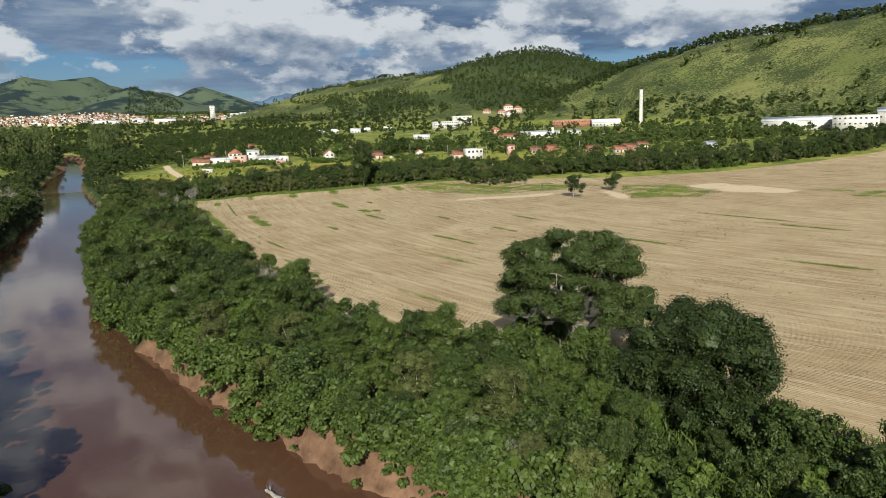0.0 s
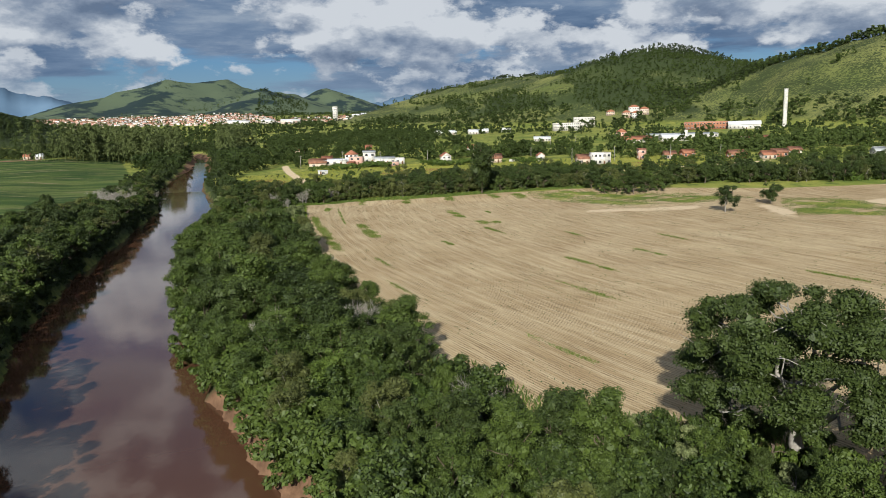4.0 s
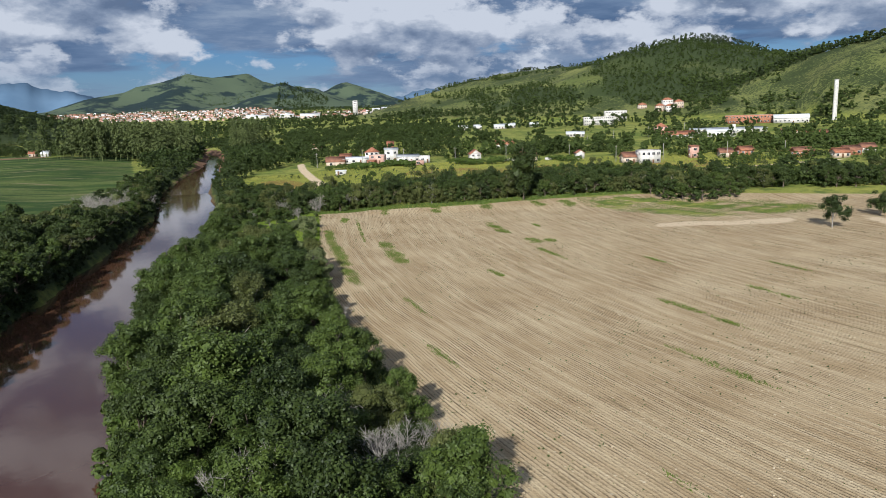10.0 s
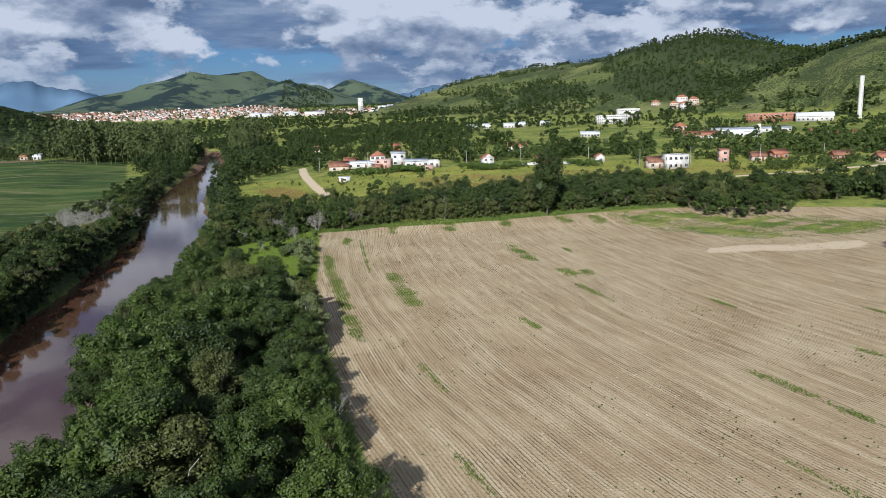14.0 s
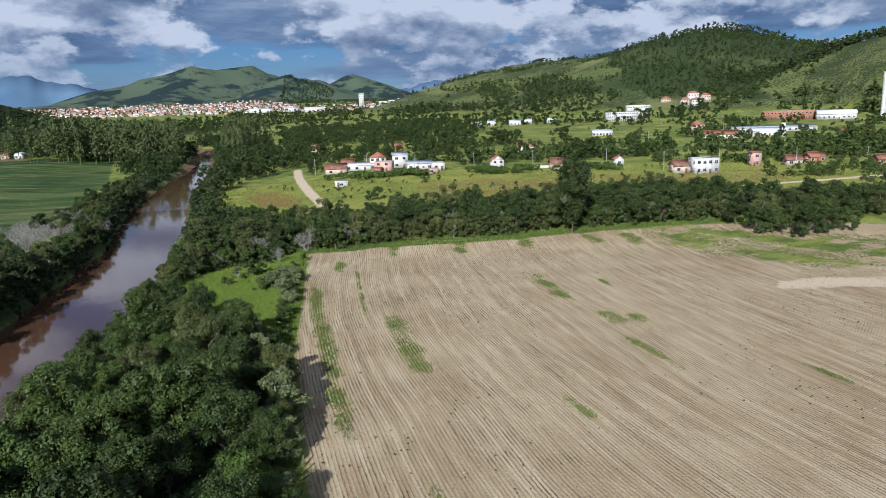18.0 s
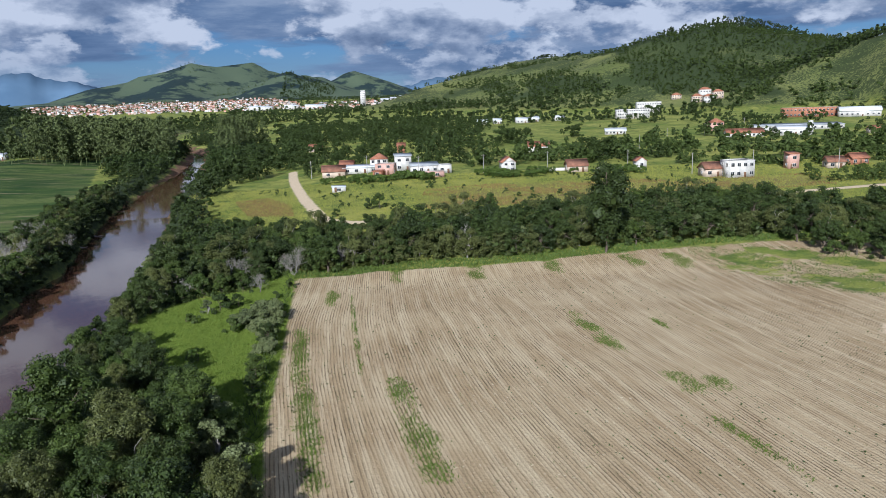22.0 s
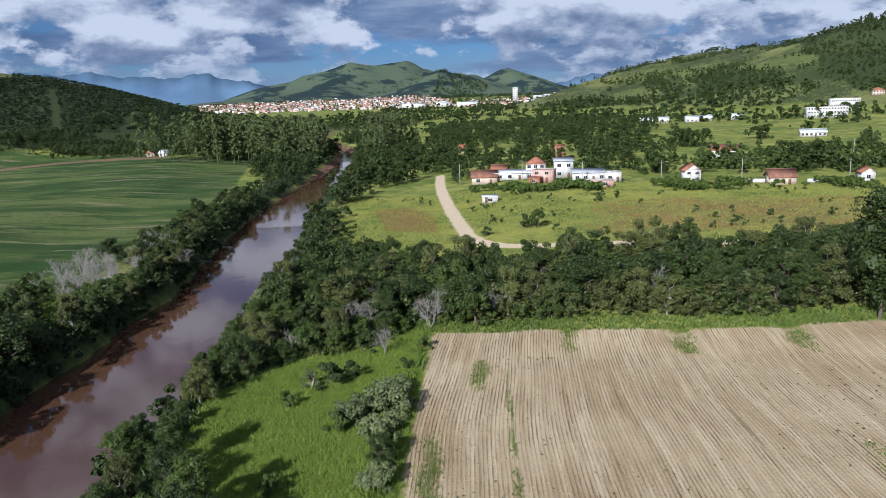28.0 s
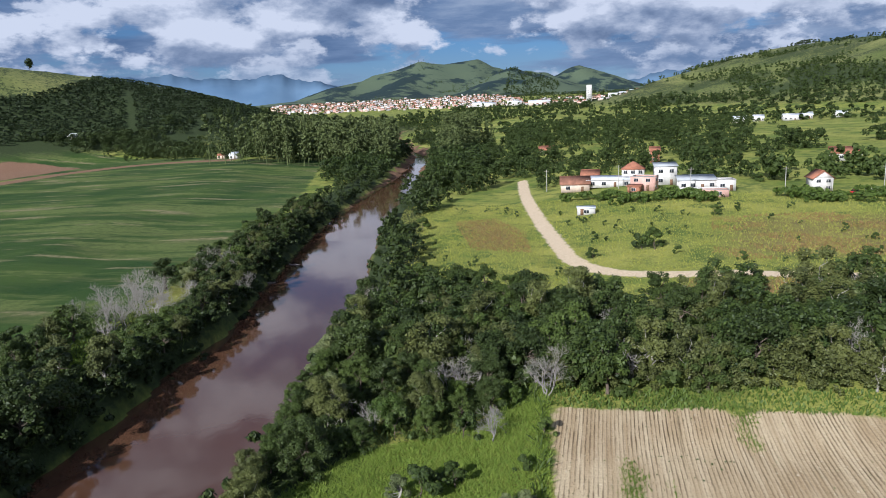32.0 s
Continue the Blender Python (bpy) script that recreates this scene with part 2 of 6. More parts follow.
    soil = mix(tree, ramp(tree, streak, [(0.46, 0.0), (0.62, 0.65)]), soil, (0.56, 0.452, 0.285))
    line = ramp(tree, maths(tree, "ADD", maths(tree, "MULTIPLY", wave, 0.40), maths(tree, "ADD", maths(tree, "MULTIPLY", maths(tree, "SUBTRACT", dash, 0.5), 1.5), maths(tree, "MULTIPLY", maths(tree, "SUBTRACT", noise_of(tree, where, 4.5, 4.0, 0.75), 0.5), 1.6))), [(0.16, 0.0), (0.44, 1.0)])
    strong = ramp(tree, maths(tree, "ADD", maths(tree, "MULTIPLY", noise_of(tree, along, 0.3, 4.0, 0.6), 0.5), maths(tree, "MULTIPLY", noise_of(tree, where, 0.09, 4.0, 0.6), 0.5)), [(0.40, 0.3), (0.58, 1.0)])
    soil = mix(tree, maths(tree, "MULTIPLY", line, strong), soil, (0.118, 0.080, 0.043))
    soil = mix(tree, ramp(tree, noise_of(tree, where, 6.0, 3.0, 0.7), [(0.55, 0.0), (0.66, 0.55)]), soil, (0.17, 0.12, 0.075))
    soil = mix(tree, ramp(tree, streak, [(0.31, 0.7), (0.39, 0.0)]), soil, (0.16, 0.118, 0.062))
    ground = mix(tree, edge("soil", 0.08), grass, soil)
    # bare sandy track and red bank
    track = mix(tree, ramp(tree, finer, [(0.3, 0.0), (0.7, 1.0)]), (0.45, 0.34, 0.215), (0.66, 0.53, 0.36))
    ground = mix(tree, edge("track", 0.1), ground, track)
    red_earth = mix(tree, ramp(tree, finer, [(0.3, 0.0), (0.7, 1.0)]), (0.12, 0.062, 0.035), (0.27, 0.165, 0.100))
    ground = mix(tree, edge("red", 0.1), ground, red_earth)
    mud = mix(tree, ramp(tree, ragged, [(0.3, 0.0), (0.7, 1.0)]), (0.085, 0.048, 0.028), (0.23, 0.135, 0.080))
    ground = mix(tree, edge("bank", 0.1), ground, mud)
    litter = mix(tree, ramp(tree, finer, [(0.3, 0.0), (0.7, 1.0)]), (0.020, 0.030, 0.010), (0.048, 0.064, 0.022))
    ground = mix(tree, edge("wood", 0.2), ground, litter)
    # far hills' woods and grass, with haze and cloud shade put into the colour
    hazed_upland = mix(tree, ramp(tree, noise_of(tree, where, 0.0065, 7.0, 0.62), [(0.46, 0.0), (0.52, 1.0)]), (0.015, 0.029, 0.032), (0.080, 0.106, 0.066))
    ground = mix(tree, zone("hazed_upland"), ground, hazed_upland)
    tree.links.new(ground, bsdf.inputs["Base Color"])
    soil_relief = maths(tree, "MULTIPLY", maths(tree, "MULTIPLY", wave, 0.035), zone("soil"))
    bump(tree, bsdf, maths(tree, "ADD", soil_relief, maths(tree, "MULTIPLY", finer, 0.5)), 0.7, 0.35)
    return m


GROUND = ground_material()


def water_material():
    m, tree, bsdf, where = material("river_water", 0.06, 0.0, 0.5)
    tree.links.new(mix(tree, noise_of(tree, where, 0.03, 4.0), (0.068, 0.033, 0.019), (0.102, 0.051, 0.028)), bsdf.inputs["Base Color"])
    long = node(tree, "ShaderNodeVectorMath", {0: where, 1: (1.0, 0.6, 1.0)}, operation="MULTIPLY").outputs[0]
    bump(tree, bsdf, maths(tree, "ADD", noise_of(tree, long, 0.25, 3.0), maths(tree, "MULTIPLY", noise_of(tree, long, 1.3, 3.0), 0.25)), 0.055, 0.25)
    return m


WATER = water_material()

# ---- the lie of the land ----
RIVER = np.array([(75, -60), (40, -8), (16, 26), (-4.5, 51), (-20.5, 79), (-36, 109), (-49.5, 142), (-60, 180), (-67, 215), (-75, 260), (-83, 300), (-91, 340),
                  (-108, 392), (-121, 435), (-133, 482), (-148, 560), (-166, 640), (-200, 770), (-262, 900), (-330, 1060)], float)
FIELD_EDGE = np.array([(50, -40), (48, 40), (47, 50), (44, 60), (39, 65), (37, 72), (37.5, 79), (31, 85), (26, 87.5), (20, 88), (15, 92.5), (11.5, 100), (6.5, 110), (2, 119), (-2, 137), (-9, 155), (-14, 175), (-18, 195), (-24, 222), (-27, 245), (-30, 268), (-35, 303)], float)
BELT_LINE = np.array([(-90, 312), (-35, 303.5), (13, 306.5), (39, 311.5), (66, 316), (100, 318), (140, 312), (200, 303), (263, 306), (313, 318), (430, 390), (600, 500)], float)
ROAD = np.array([(-80, 552), (-70, 500), (-57, 446), (-45, 402), (-40, 385), (-31.5, 372), (-17, 365.5), (6, 363), (29, 365), (70, 372), (140, 388), (210, 404)], float)


def bent(p):
    """Finer points on a smooth line through p."""
    p = np.asarray(p, float)
    q = np.vstack([2 * p[0] - p[1], p, 2 * p[-1] - p[-2]])
    t = np.linspace(0, 1, 7)[:-1, None]
    out = [0.5 * (2 * q[i] + (q[i + 1] - q[i - 1]) * t + (2 * q[i - 1] - 5 * q[i] + 4 * q[i + 1] - q[i + 2]) * t**2
                  + (3 * q[i] - q[i - 1] - 3 * q[i + 1] + q[i + 2]) * t**3) for i in range(1, len(q) - 2)]
    return np.vstack(out + [p[-1:]])


def off_line(x, y, line):
    """How far points lie from a line of points, which side they are on (+: to its right) and how far along they are."""
    x, y = np.asarray(x, float), np.asarray(y, float)
    if x.size < 200:
        a, d = line[:-1, :2], line[1:, :2] - line[:-1, :2]
        px, py = x[..., None] - a[:, 0], y[..., None] - a[:, 1]
        t = np.clip((px * d[:, 0] + py * d[:, 1]) / (d * d).sum(1), 0, 1)
        dx, dy = px - t * d[:, 0], py - t * d[:, 1]
        r, s = np.hypot(dx, dy), np.sign(d[:, 1] * dx - d[:, 0] * dy)
        n = r.argmin(-1)[..., None]
        return tuple(np.take_along_axis(q, n, -1)[..., 0] for q in (r, s, t + np.arange(len(a))))
    best, side, along = np.full(x.shape, 1e9), np.zeros(x.shape), np.zeros(x.shape)
    for n, (a, b) in enumerate(zip(line[:-1], line[1:])):
        d = b[:2] - a[:2]
        t = np.clip(((x - a[0]) * d[0] + (y - a[1]) * d[1]) / (d @ d), 0, 1)
        dx, dy = x - a[0] - t * d[0], y - a[1] - t * d[1]
        r = np.hypot(dx, dy)
        near = r < best
        best = np.where(near, r, best)
        side = np.where(near, np.sign(d[1] * dx - d[0] * dy), side)
        along = np.where(near, n + t, along)
    return best, side, along


def ease(v, a, b):
    t = np.clip((np.asarray(v, float) - a) / (b - a), 0, 1)
    return t * t * (3 - 2 * t)


RIVER_F, EDGE_F, ROAD_F, BELT_F = bent(RIVER), bent(FIELD_EDGE), bent(ROAD), bent(BELT_LINE)
# Crests of the hills: x, y, height, reach on the near side
HILL_RANGE = np.array([(-150, 2050, 40, 260), (60, 2000, 88, 420), (165, 1975, 120, 520), (300, 1780, 140, 560), (400, 1540, 130, 450), (455, 1450, 150, 430), (520, 1420, 164, 430),
                       (590, 1415, 154, 440), (690, 1430, 128, 440), (900, 1530, 130, 450), (1500, 1700, 150, 500)], float)
HILL_GRASS = np.array([(455, 1130, 62, 200), (585, 1110, 110, 300), (640, 1055, 124, 320), (700, 980, 140, 330), (745, 890, 146, 330), (790, 780, 150, 330), (830, 600, 160, 340), (860, 380, 160, 340), (900, 100, 150, 340)], float)
HILL_TOWN = np.array([(-1700, 2800, 80, 400), (-1385, 2890, 105, 330), (-1284, 3050, 160, 380), (-1116, 3171, 208, 420), (-990, 3267, 258, 460), (-860, 3350, 243, 440), (-760, 3434, 266, 430), (-696, 3440, 228, 400), (-602, 3466, 205, 380),
                      (-490, 3600, 196, 360), (-433, 3658, 178, 340), (-337, 3803, 236, 380), (-215, 3780, 200, 360), (-136, 3815, 160, 340), (60, 3850, 95, 400)], float)
HILL_SPUR = np.array([(-990, 3267, 250, 300), (-960, 2950, 160, 260), (-900, 2700, 100, 220)], float)
HILL_SPUR_B = np.array([(-1270, 3060, 160, 260), (-1190, 2820, 120, 220), (-1120, 2640, 80, 200)], float)
HILL_SPUR_C = np.array([(-511, 2950, 186, 260), (-560, 2740, 130, 200), (-590, 2600, 90, 170)], float)
HILL_KNOLL = np.array([(-720, 2860, 110, 240), (-610, 2920, 158, 300), (-511, 2950, 190, 330), (-430, 2960, 170, 310), (-320, 2950, 128, 260), (-230, 2930, 95, 220)], float)
HILL_COFFEE = np.array([(-1100, 200, 116, 330), (-820, 420, 114, 300), (-760, 600, 110, 260), (-640, 770, 101, 250), (-575, 840, 88, 240), (-530, 915, 74, 230), (-480, 1000, 46, 210), (-420, 1100, 25, 180)], float)


HILLS = (HILL_RANGE, HILL_GRASS, HILL_COFFEE, HILL_TOWN, HILL_SPUR, HILL_KNOLL, HILL_SPUR_B, HILL_SPUR_C)


def hump(x, y, crest, floor):
    r, side, along = off_line(x, y, crest)
    n = np.clip(along.astype(int), 0, len(crest) - 2)
    f = along - n
    top = crest[n, 2] * (1 - f) + crest[n + 1, 2] * f
    reach = crest[n, 3] * (1 - f) + crest[n + 1, 3] * f
    k = np.clip(1 - r / reach, 0, 1)
    return np.maximum(top - floor, 0) * (k * k * (3 - 2 * k) * 0.55 + k * 0.45)


def wrinkle(x, y, size, seed=0.0):
    a = np.sin(x / size + seed) * np.cos(y / size * 1.3 + 1.7 * seed) + 0.5 * np.sin((x * 0.8 + y * 0.6) / size * 2.3 + seed) + 0.3 * np.cos((x * 0.5 - y) / size * 4.1 + 2 * seed)
    return a / 1.8


WATER_RISE = ([-500, 430, 700, 1100], [-4, -4, 0.5, 5])


def land(x, y):
    """The ground's height."""
    x, y = np.asarray(x, float), np.asarray(y, float)
    z = np.interp(y, [-500, 292, 312, 350, 430, 500, 700, 1000, 1500, 1900, 2300, 3000, 4900], [0, 0, 1.6, 2.8, 4, 5.5, 11, 18, 31, 42, 70, 90, 90])
    z = z + 0.012 * np.clip(x - 100, 0, 500) * ease(y, 250, 480)
    z = z + np.where(x > 150, ease(x, 150, 420) * 7 * (1 - ease(y, 250, 480)), 0)
    z = z - 1.0 * ease(-x, 90, 140) * (1 - ease(y, 500, 900))
    z = z + 0.25 * wrinkle(x, y, 23.0) * ease(np.hypot(x, y - 150), 30, 400)
    r, side, _ = off_line(x, y, RIVER_F)
    wl = np.interp(y, *WATER_RISE)
    z = np.minimum(z, wl + 3.2 + 0.02 * np.maximum(r - 13, 0) + np.maximum(r - 60, 0) * 0.08)
    floor = z
    hs = [hump(x, y, crest, floor) for crest in HILLS]
    for h in [np.maximum.reduce(hs)]:
        z = z + h * (1 + 0.07 * wrinkle(x, y, 60.0, 1.0) * np.clip(h / 60, 0, 1)) + wrinkle(x, y, 38.0, 2.0) * np.clip(h / 25, 0, 3) + (wrinkle(x, y, 75.0, 4.0) * 8 + wrinkle(x, y, 31.0, 1.0) * 3) * ease(y, 2500, 2750) * np.clip(h / 50, 0, 1)
    bank = 12.6 * np.interp(y, [540, 640], [1.0, 0.62]) + 1.1 * wrinkle(x, y, 7.0, 3.0) + 0.6 * wrinkle(x, y, 2.6, 1.0)
    cut = wl - 1.6 + (z - wl + 1.6) * ease(r, bank - 1.0, bank + 1.6)
    return np.where(r < bank + 3, cut, z)


def at_land(x, y):
    return float(land(np.array([x]), np.array([y]))[0])


def inside(x, y, corners):
    x, y = np.asarray(x, float), np.asarray(y, float)
    c = np.zeros(x.shape, bool)
    for (x0, y0), (x1, y1) in zip(corners, corners[1:] + corners[:1]):
        hit = ((y0 > y) != (y1 > y)) & (x < (x1 - x0) * (y - y0) / (y1 - y0 + 1e-9) + x0)
        c ^= hit
    return c


def within_of(x, y, corners, soft=3.0):
    """1 inside the corners, 0 outside, with a ramp of soft metres on both sides of the edge."""
    line = np.array(corners + corners[:1], float)
    r, _, _ = off_line(x, y, line)
    return np.clip(0.5 + np.where(inside(x, y, corners), r, -r) / (2 * soft), 0, 1)


FIELD = [(50, -40), (48, 40), (47, 50), (44, 60), (39, 65), (37, 72), (37.5, 79), (31, 85), (26, 87.5), (20, 88), (15, 92.5), (11.5, 100), (6.5, 110), (2, 119), (-2, 137), (-9, 155), (-14, 175), (-18, 195), (-24, 222), (-27, 245), (-30, 268), (-34, 300),
         (13, 303), (36, 308), (60, 312), (76, 313), (110, 308), (154, 298), (182, 296), (211, 295), (263, 299), (313, 310), (430, 380), (520, 300), (420, 0), (300, -150)]
# Weedy streaks in the field: middle, length along the rows and width
GREENS = [(20.7, 256, 22, 2.8), (27, 234, 8, 3.4), (31, 233, 6, 2.6), (28, 218, 18, 1.4), (-9.3, 235, 12, 3.0), (-6.4, 220, 19, 3.6), (-19.8, 226, 36, 2.6), (-15.2, 203, 20, 2.6), (-25, 252, 26, 2.4), (-17.6, 262, 50, 0.5),
          (32, 258, 10, 0.9), (13.7, 199, 8, 1.4), (41, 166, 20, 1.4), (34, 143, 18, 1.2), (57.5, 176, 12, 1.3), (82, 144, 20, 1.3), (125, 168, 30, 1.5), (128, 146, 18, 1.6), (98.5, 110, 20, 1.5), (22, 112, 16, 1.0), (48, 205, 12, 1.0),
          (70, 196, 14, 1.0), (-2, 176, 14, 0.8), (1, 152, 12, 0.8), (-24, 282, 12, 2.4), (5, 298, 14, 3.6), (-12, 297, 10, 2.4), (22, 301, 14, 3.6), (40, 303, 14, 4.0), (50, 302, 16, 4.5)]


def streak_of(x, y):
    """How weedy the field is: 1 in the middle of a streak, falling off to 0."""
    out = np.zeros(np.shape(x))
    for gx, gy, length, width in GREENS:
        n = np.array([479.0 - gx, 328.0 - gy])
        n /= np.linalg.norm(n)
        along, across = (x - gx) * -n[1] + (y - gy) * n[0], (x - gx) * n[0] + (y - gy) * n[1]
        out = np.maximum(out, np.exp(-((along / (length * 0.5)) ** 4) - (across / (width * 0.6)) ** 2))
    return out


CROP = [(-112, 250), (-116, 300), (-128, 350), (-146, 405), (-160, 450), (-180, 520), (-248, 690), (-300, 655), (-345, 645), (-380, 620), (-388, 575), (-390, 540), (-400, 480), (-430, 400), (-420, 160), (-150, 180)]
FALLOW = [(-472, 622), (-456, 634), (-435, 637), (-406, 628), (-404, 582), (-402, 554), (-470, 560)]
STRIP = [(-520, 560), (-402, 540), (-390, 600), (-345, 650), (-300, 662), (-330, 688), (-400, 680), (-436, 676), (-470, 664), (-500, 650)]
HILL_PASTURE = [(-556, 700), (-547, 734), (-547, 761), (-568, 833), (-640, 860), (-900, 600), (-800, 400)]
SANDS = [[(64, 255), (85, 256), (104, 256), (100, 246), (82, 246), (62, 247)], [(124, 256), (127, 247), (124, 231), (118, 219), (115, 224), (119, 246)],
         [(160, 258), (178, 254), (181, 235), (182, 213), (172, 210), (160, 225), (157, 246)]]
LAWNS = [[(139, 267), (159, 266), (158, 226), (141, 216), (121, 225), (127, 245)], [(187, 224), (203, 196), (190, 176), (181, 198)], [(57, 317), (97, 298), (118, 294), (132, 272), (107, 263), (80, 262), (62, 281), (53, 300)],
         [(200, 262), (250, 270), (300, 262), (250, 248)]]


def axis(lo, hi, a, b, fine, near, grow=1.13):
    """Steps that are fine between a and b and grow outwards to lo and hi, but stay under 7 m within near."""
    mid = list(np.arange(a, b, fine)) + [b]
    for end, way in ((hi, 1), (lo, -1)):
        step, v = fine, b if way > 0 else a
        tail = []
        while (v < end) if way > 0 else (v > end):
            step = min(step * grow, 7 if near[0] < v < near[1] else 45)
            v += way * step
            tail.append(v)
        mid = mid + tail if way > 0 else tail[::-1] + mid
    return np.array(mid)


def mesh_of(name, verts, faces, materials=(), smooth=False):
    """A mesh from arrays; all faces have as many corners as faces has columns."""
    me = bpy.data.meshes.new(name)
    verts, faces = np.asarray(verts, np.float32), np.asarray(faces, np.int32)
    n, k = faces.shape
    me.vertices.add(len(verts))
    me.vertices.foreach_set("co", verts.ravel())
    me.loops.add(n * k)
    me.loops.foreach_set("vertex_index", faces.ravel())
    me.polygons.add(n)
    me.polygons.foreach_set("loop_start", np.arange(0, n * k, k, dtype=np.int32))
    me.polygons.foreach_set("loop_total", np.full(n, k, np.int32))
    if smooth:
        me.polygons.foreach_set("use_smooth", np.ones(n, bool))
    for m in materials:
        me.materials.append(m)
    me.update(calc_edges=True)
    return me


HILL_WOODS = ([(330, 1500), (330, 1390), (310, 1240), (314, 1142), (356, 1085), (432, 1000), (470, 1080), (560, 1090), (680, 1130), (740, 1450), (600, 1520)],
              [(185, 1490), (275, 1290), (258, 1180), (165, 1320)], [(120, 1560), (170, 1450), (155, 1320), (100, 1430)])


def in_core(x, y):
    """The wooded faces of the pasture hill."""
    return np.logical_or.reduce([inside(x + 14 * wrinkle(x, y, 30.0, 1.0), y + 25 * wrinkle(x, y, 44.0, 3.0), w) for w in HILL_WOODS])


def build_ground():
    xs, ys = axis(-3000, 3000, -130, 150, 1.7, (-520, 330)), axis(-500, 4300, -20, 380, 1.7, (-60, 740))
    gx, gy = np.meshgrid(xs, ys)
    x, y = gx.ravel(), gy.ravel()
    z = land(x, y)
    nx, ny = len(xs), len(ys)
    i = (np.arange(ny - 1)[:, None] * nx + np.arange(nx - 1)[None]).ravel()
    me = mesh_of("ground", np.stack([x, y, z], 1), np.stack([i, i + 1, i + nx + 1, i + nx], 1), [GROUND], True)

    def zone(name, values):
        a = me.attributes.new(name, "FLOAT", "POINT")
        a.data.foreach_set("value", np.clip(values, 0, 1).astype(np.float32))

    r, side, _ = off_line(x, y, RIVER_F)
    soil = within_of(x, y, FIELD, 2.0)
    for n, lawn in enumerate(LAWNS):
        soil = soil - (0.95, 0.95, 0.85, 0.5)[n] * within_of(x, y, lawn, 5) * np.clip(0.62 + 0.5 * wrinkle(x, y, 6.0, 2.0) + 0.35 * wrinkle(x, y, 2.2, 1.0), 0, 1)
    soil = soil - 0.42 * streak_of(x, y)
    zone("soil", soil)
    rr, _, _ = off_line(x, y, ROAD_F)
    track = np.clip(1.15 - rr / 3.6, 0, 1)
    rr, _, _ = off_line(x, y, bent([(-400, 440), (-393, 500), (-387, 543), (-388, 569), (-386, 598), (-375, 622), (-361, 640), (-347, 651), (-310, 660)]))
    red = np.clip(1.25 - rr / 10.0, 0, 1)
    for sand in SANDS:
        track = np.maximum(track, 0.95 * within_of(x, y, sand, 3) * np.clip(0.8 + 0.35 * wrinkle(x, y, 4.0, 5.0), 0, 1))
    zone("track", track)
    zone("red", np.maximum(red, 0.8 * within_of(x, y, FALLOW, 4.0)))
    zone("crop", np.maximum(within_of(x, y, CROP, 4.0), 0.9 * within_of(x, y, STRIP, 4.0)))
    zone("bank", np.clip(1.6 - (r - np.where(side > 0, np.where(y < 110, 10.8, 8.4), 6.8)) / 4.0, 0, 1) * (r < 30))
    hill = np.maximum.reduce([hump(x, y, c, np.zeros_like(x)) for c in HILLS])
    zone("pasture", np.clip(hill / 14, 0, 1))
    zone("dry", 0.62 * within_of(x, y, [(-68, 398), (-51, 394), (-58, 425), (-72, 449), (-85, 444)], 6) + 0.55 * within_of(x, y, [(-10, 375), (70, 380), (150, 400), (150, 430), (40, 440), (-5, 430)], 10)
         + 0.6 * within_of(x, y, [(-17, 348), (25, 350), (25, 361), (-15, 361)], 4))
    edge, es, ea = off_line(x, y, EDGE_F)
    strip = (side > 0) & (es < 0) & (r < 70)
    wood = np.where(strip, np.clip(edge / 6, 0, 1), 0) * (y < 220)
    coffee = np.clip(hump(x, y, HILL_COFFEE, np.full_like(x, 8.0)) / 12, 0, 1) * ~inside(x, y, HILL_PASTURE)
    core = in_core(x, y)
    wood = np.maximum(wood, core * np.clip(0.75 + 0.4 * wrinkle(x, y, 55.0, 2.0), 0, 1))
    # painted haze sets in with distance, behind the town
    zone("hazed_upland", ease(y, 2350, 2700) * 0.95)
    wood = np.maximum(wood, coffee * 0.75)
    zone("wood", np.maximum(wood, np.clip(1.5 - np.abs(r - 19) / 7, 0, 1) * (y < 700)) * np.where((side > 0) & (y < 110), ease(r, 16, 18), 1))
    ob = tagged(new("ground", me), "valley floor with a ploughed field, meadows and grassy hills", "ground", kind="structure")


def build_river():
    p = bent(RIVER_F)
    d = np.gradient(p, axis=0)
    d /= np.linalg.norm(d, axis=1)[:, None]
    across = np.stack([d[:, 1], -d[:, 0]], 1)
    cols = np.linspace(-17, 17, 9)
    pts = p[:, None] + across[:, None] * cols[None, :, None]
    z = np.interp(p[:, 1], *WATER_RISE)[:, None] * np.ones(9)
    v = np.concatenate([pts.reshape(-1, 2), z.reshape(-1, 1)], 1)
    n, k = len(p), 9
    i = (np.arange(n - 1)[:, None] * k + np.arange(k - 1)[None]).ravel()
    tagged(new("water", mesh_of("water", v, np.stack([i, i + 1, i + k + 1, i + k], 1), [WATER], True)), "slow muddy brown river between wooded banks", "river", kind="structure")


build_ground()
build_river()

# ---- plants ----
def part(name, data, parent, label="", m=None):
    """One mesh object under a thing or a part."""
    ob = new(name, data)
    ob.parent = parent
    if m is not None:
        ob.matrix_basis = m
    return tagged(ob, label)


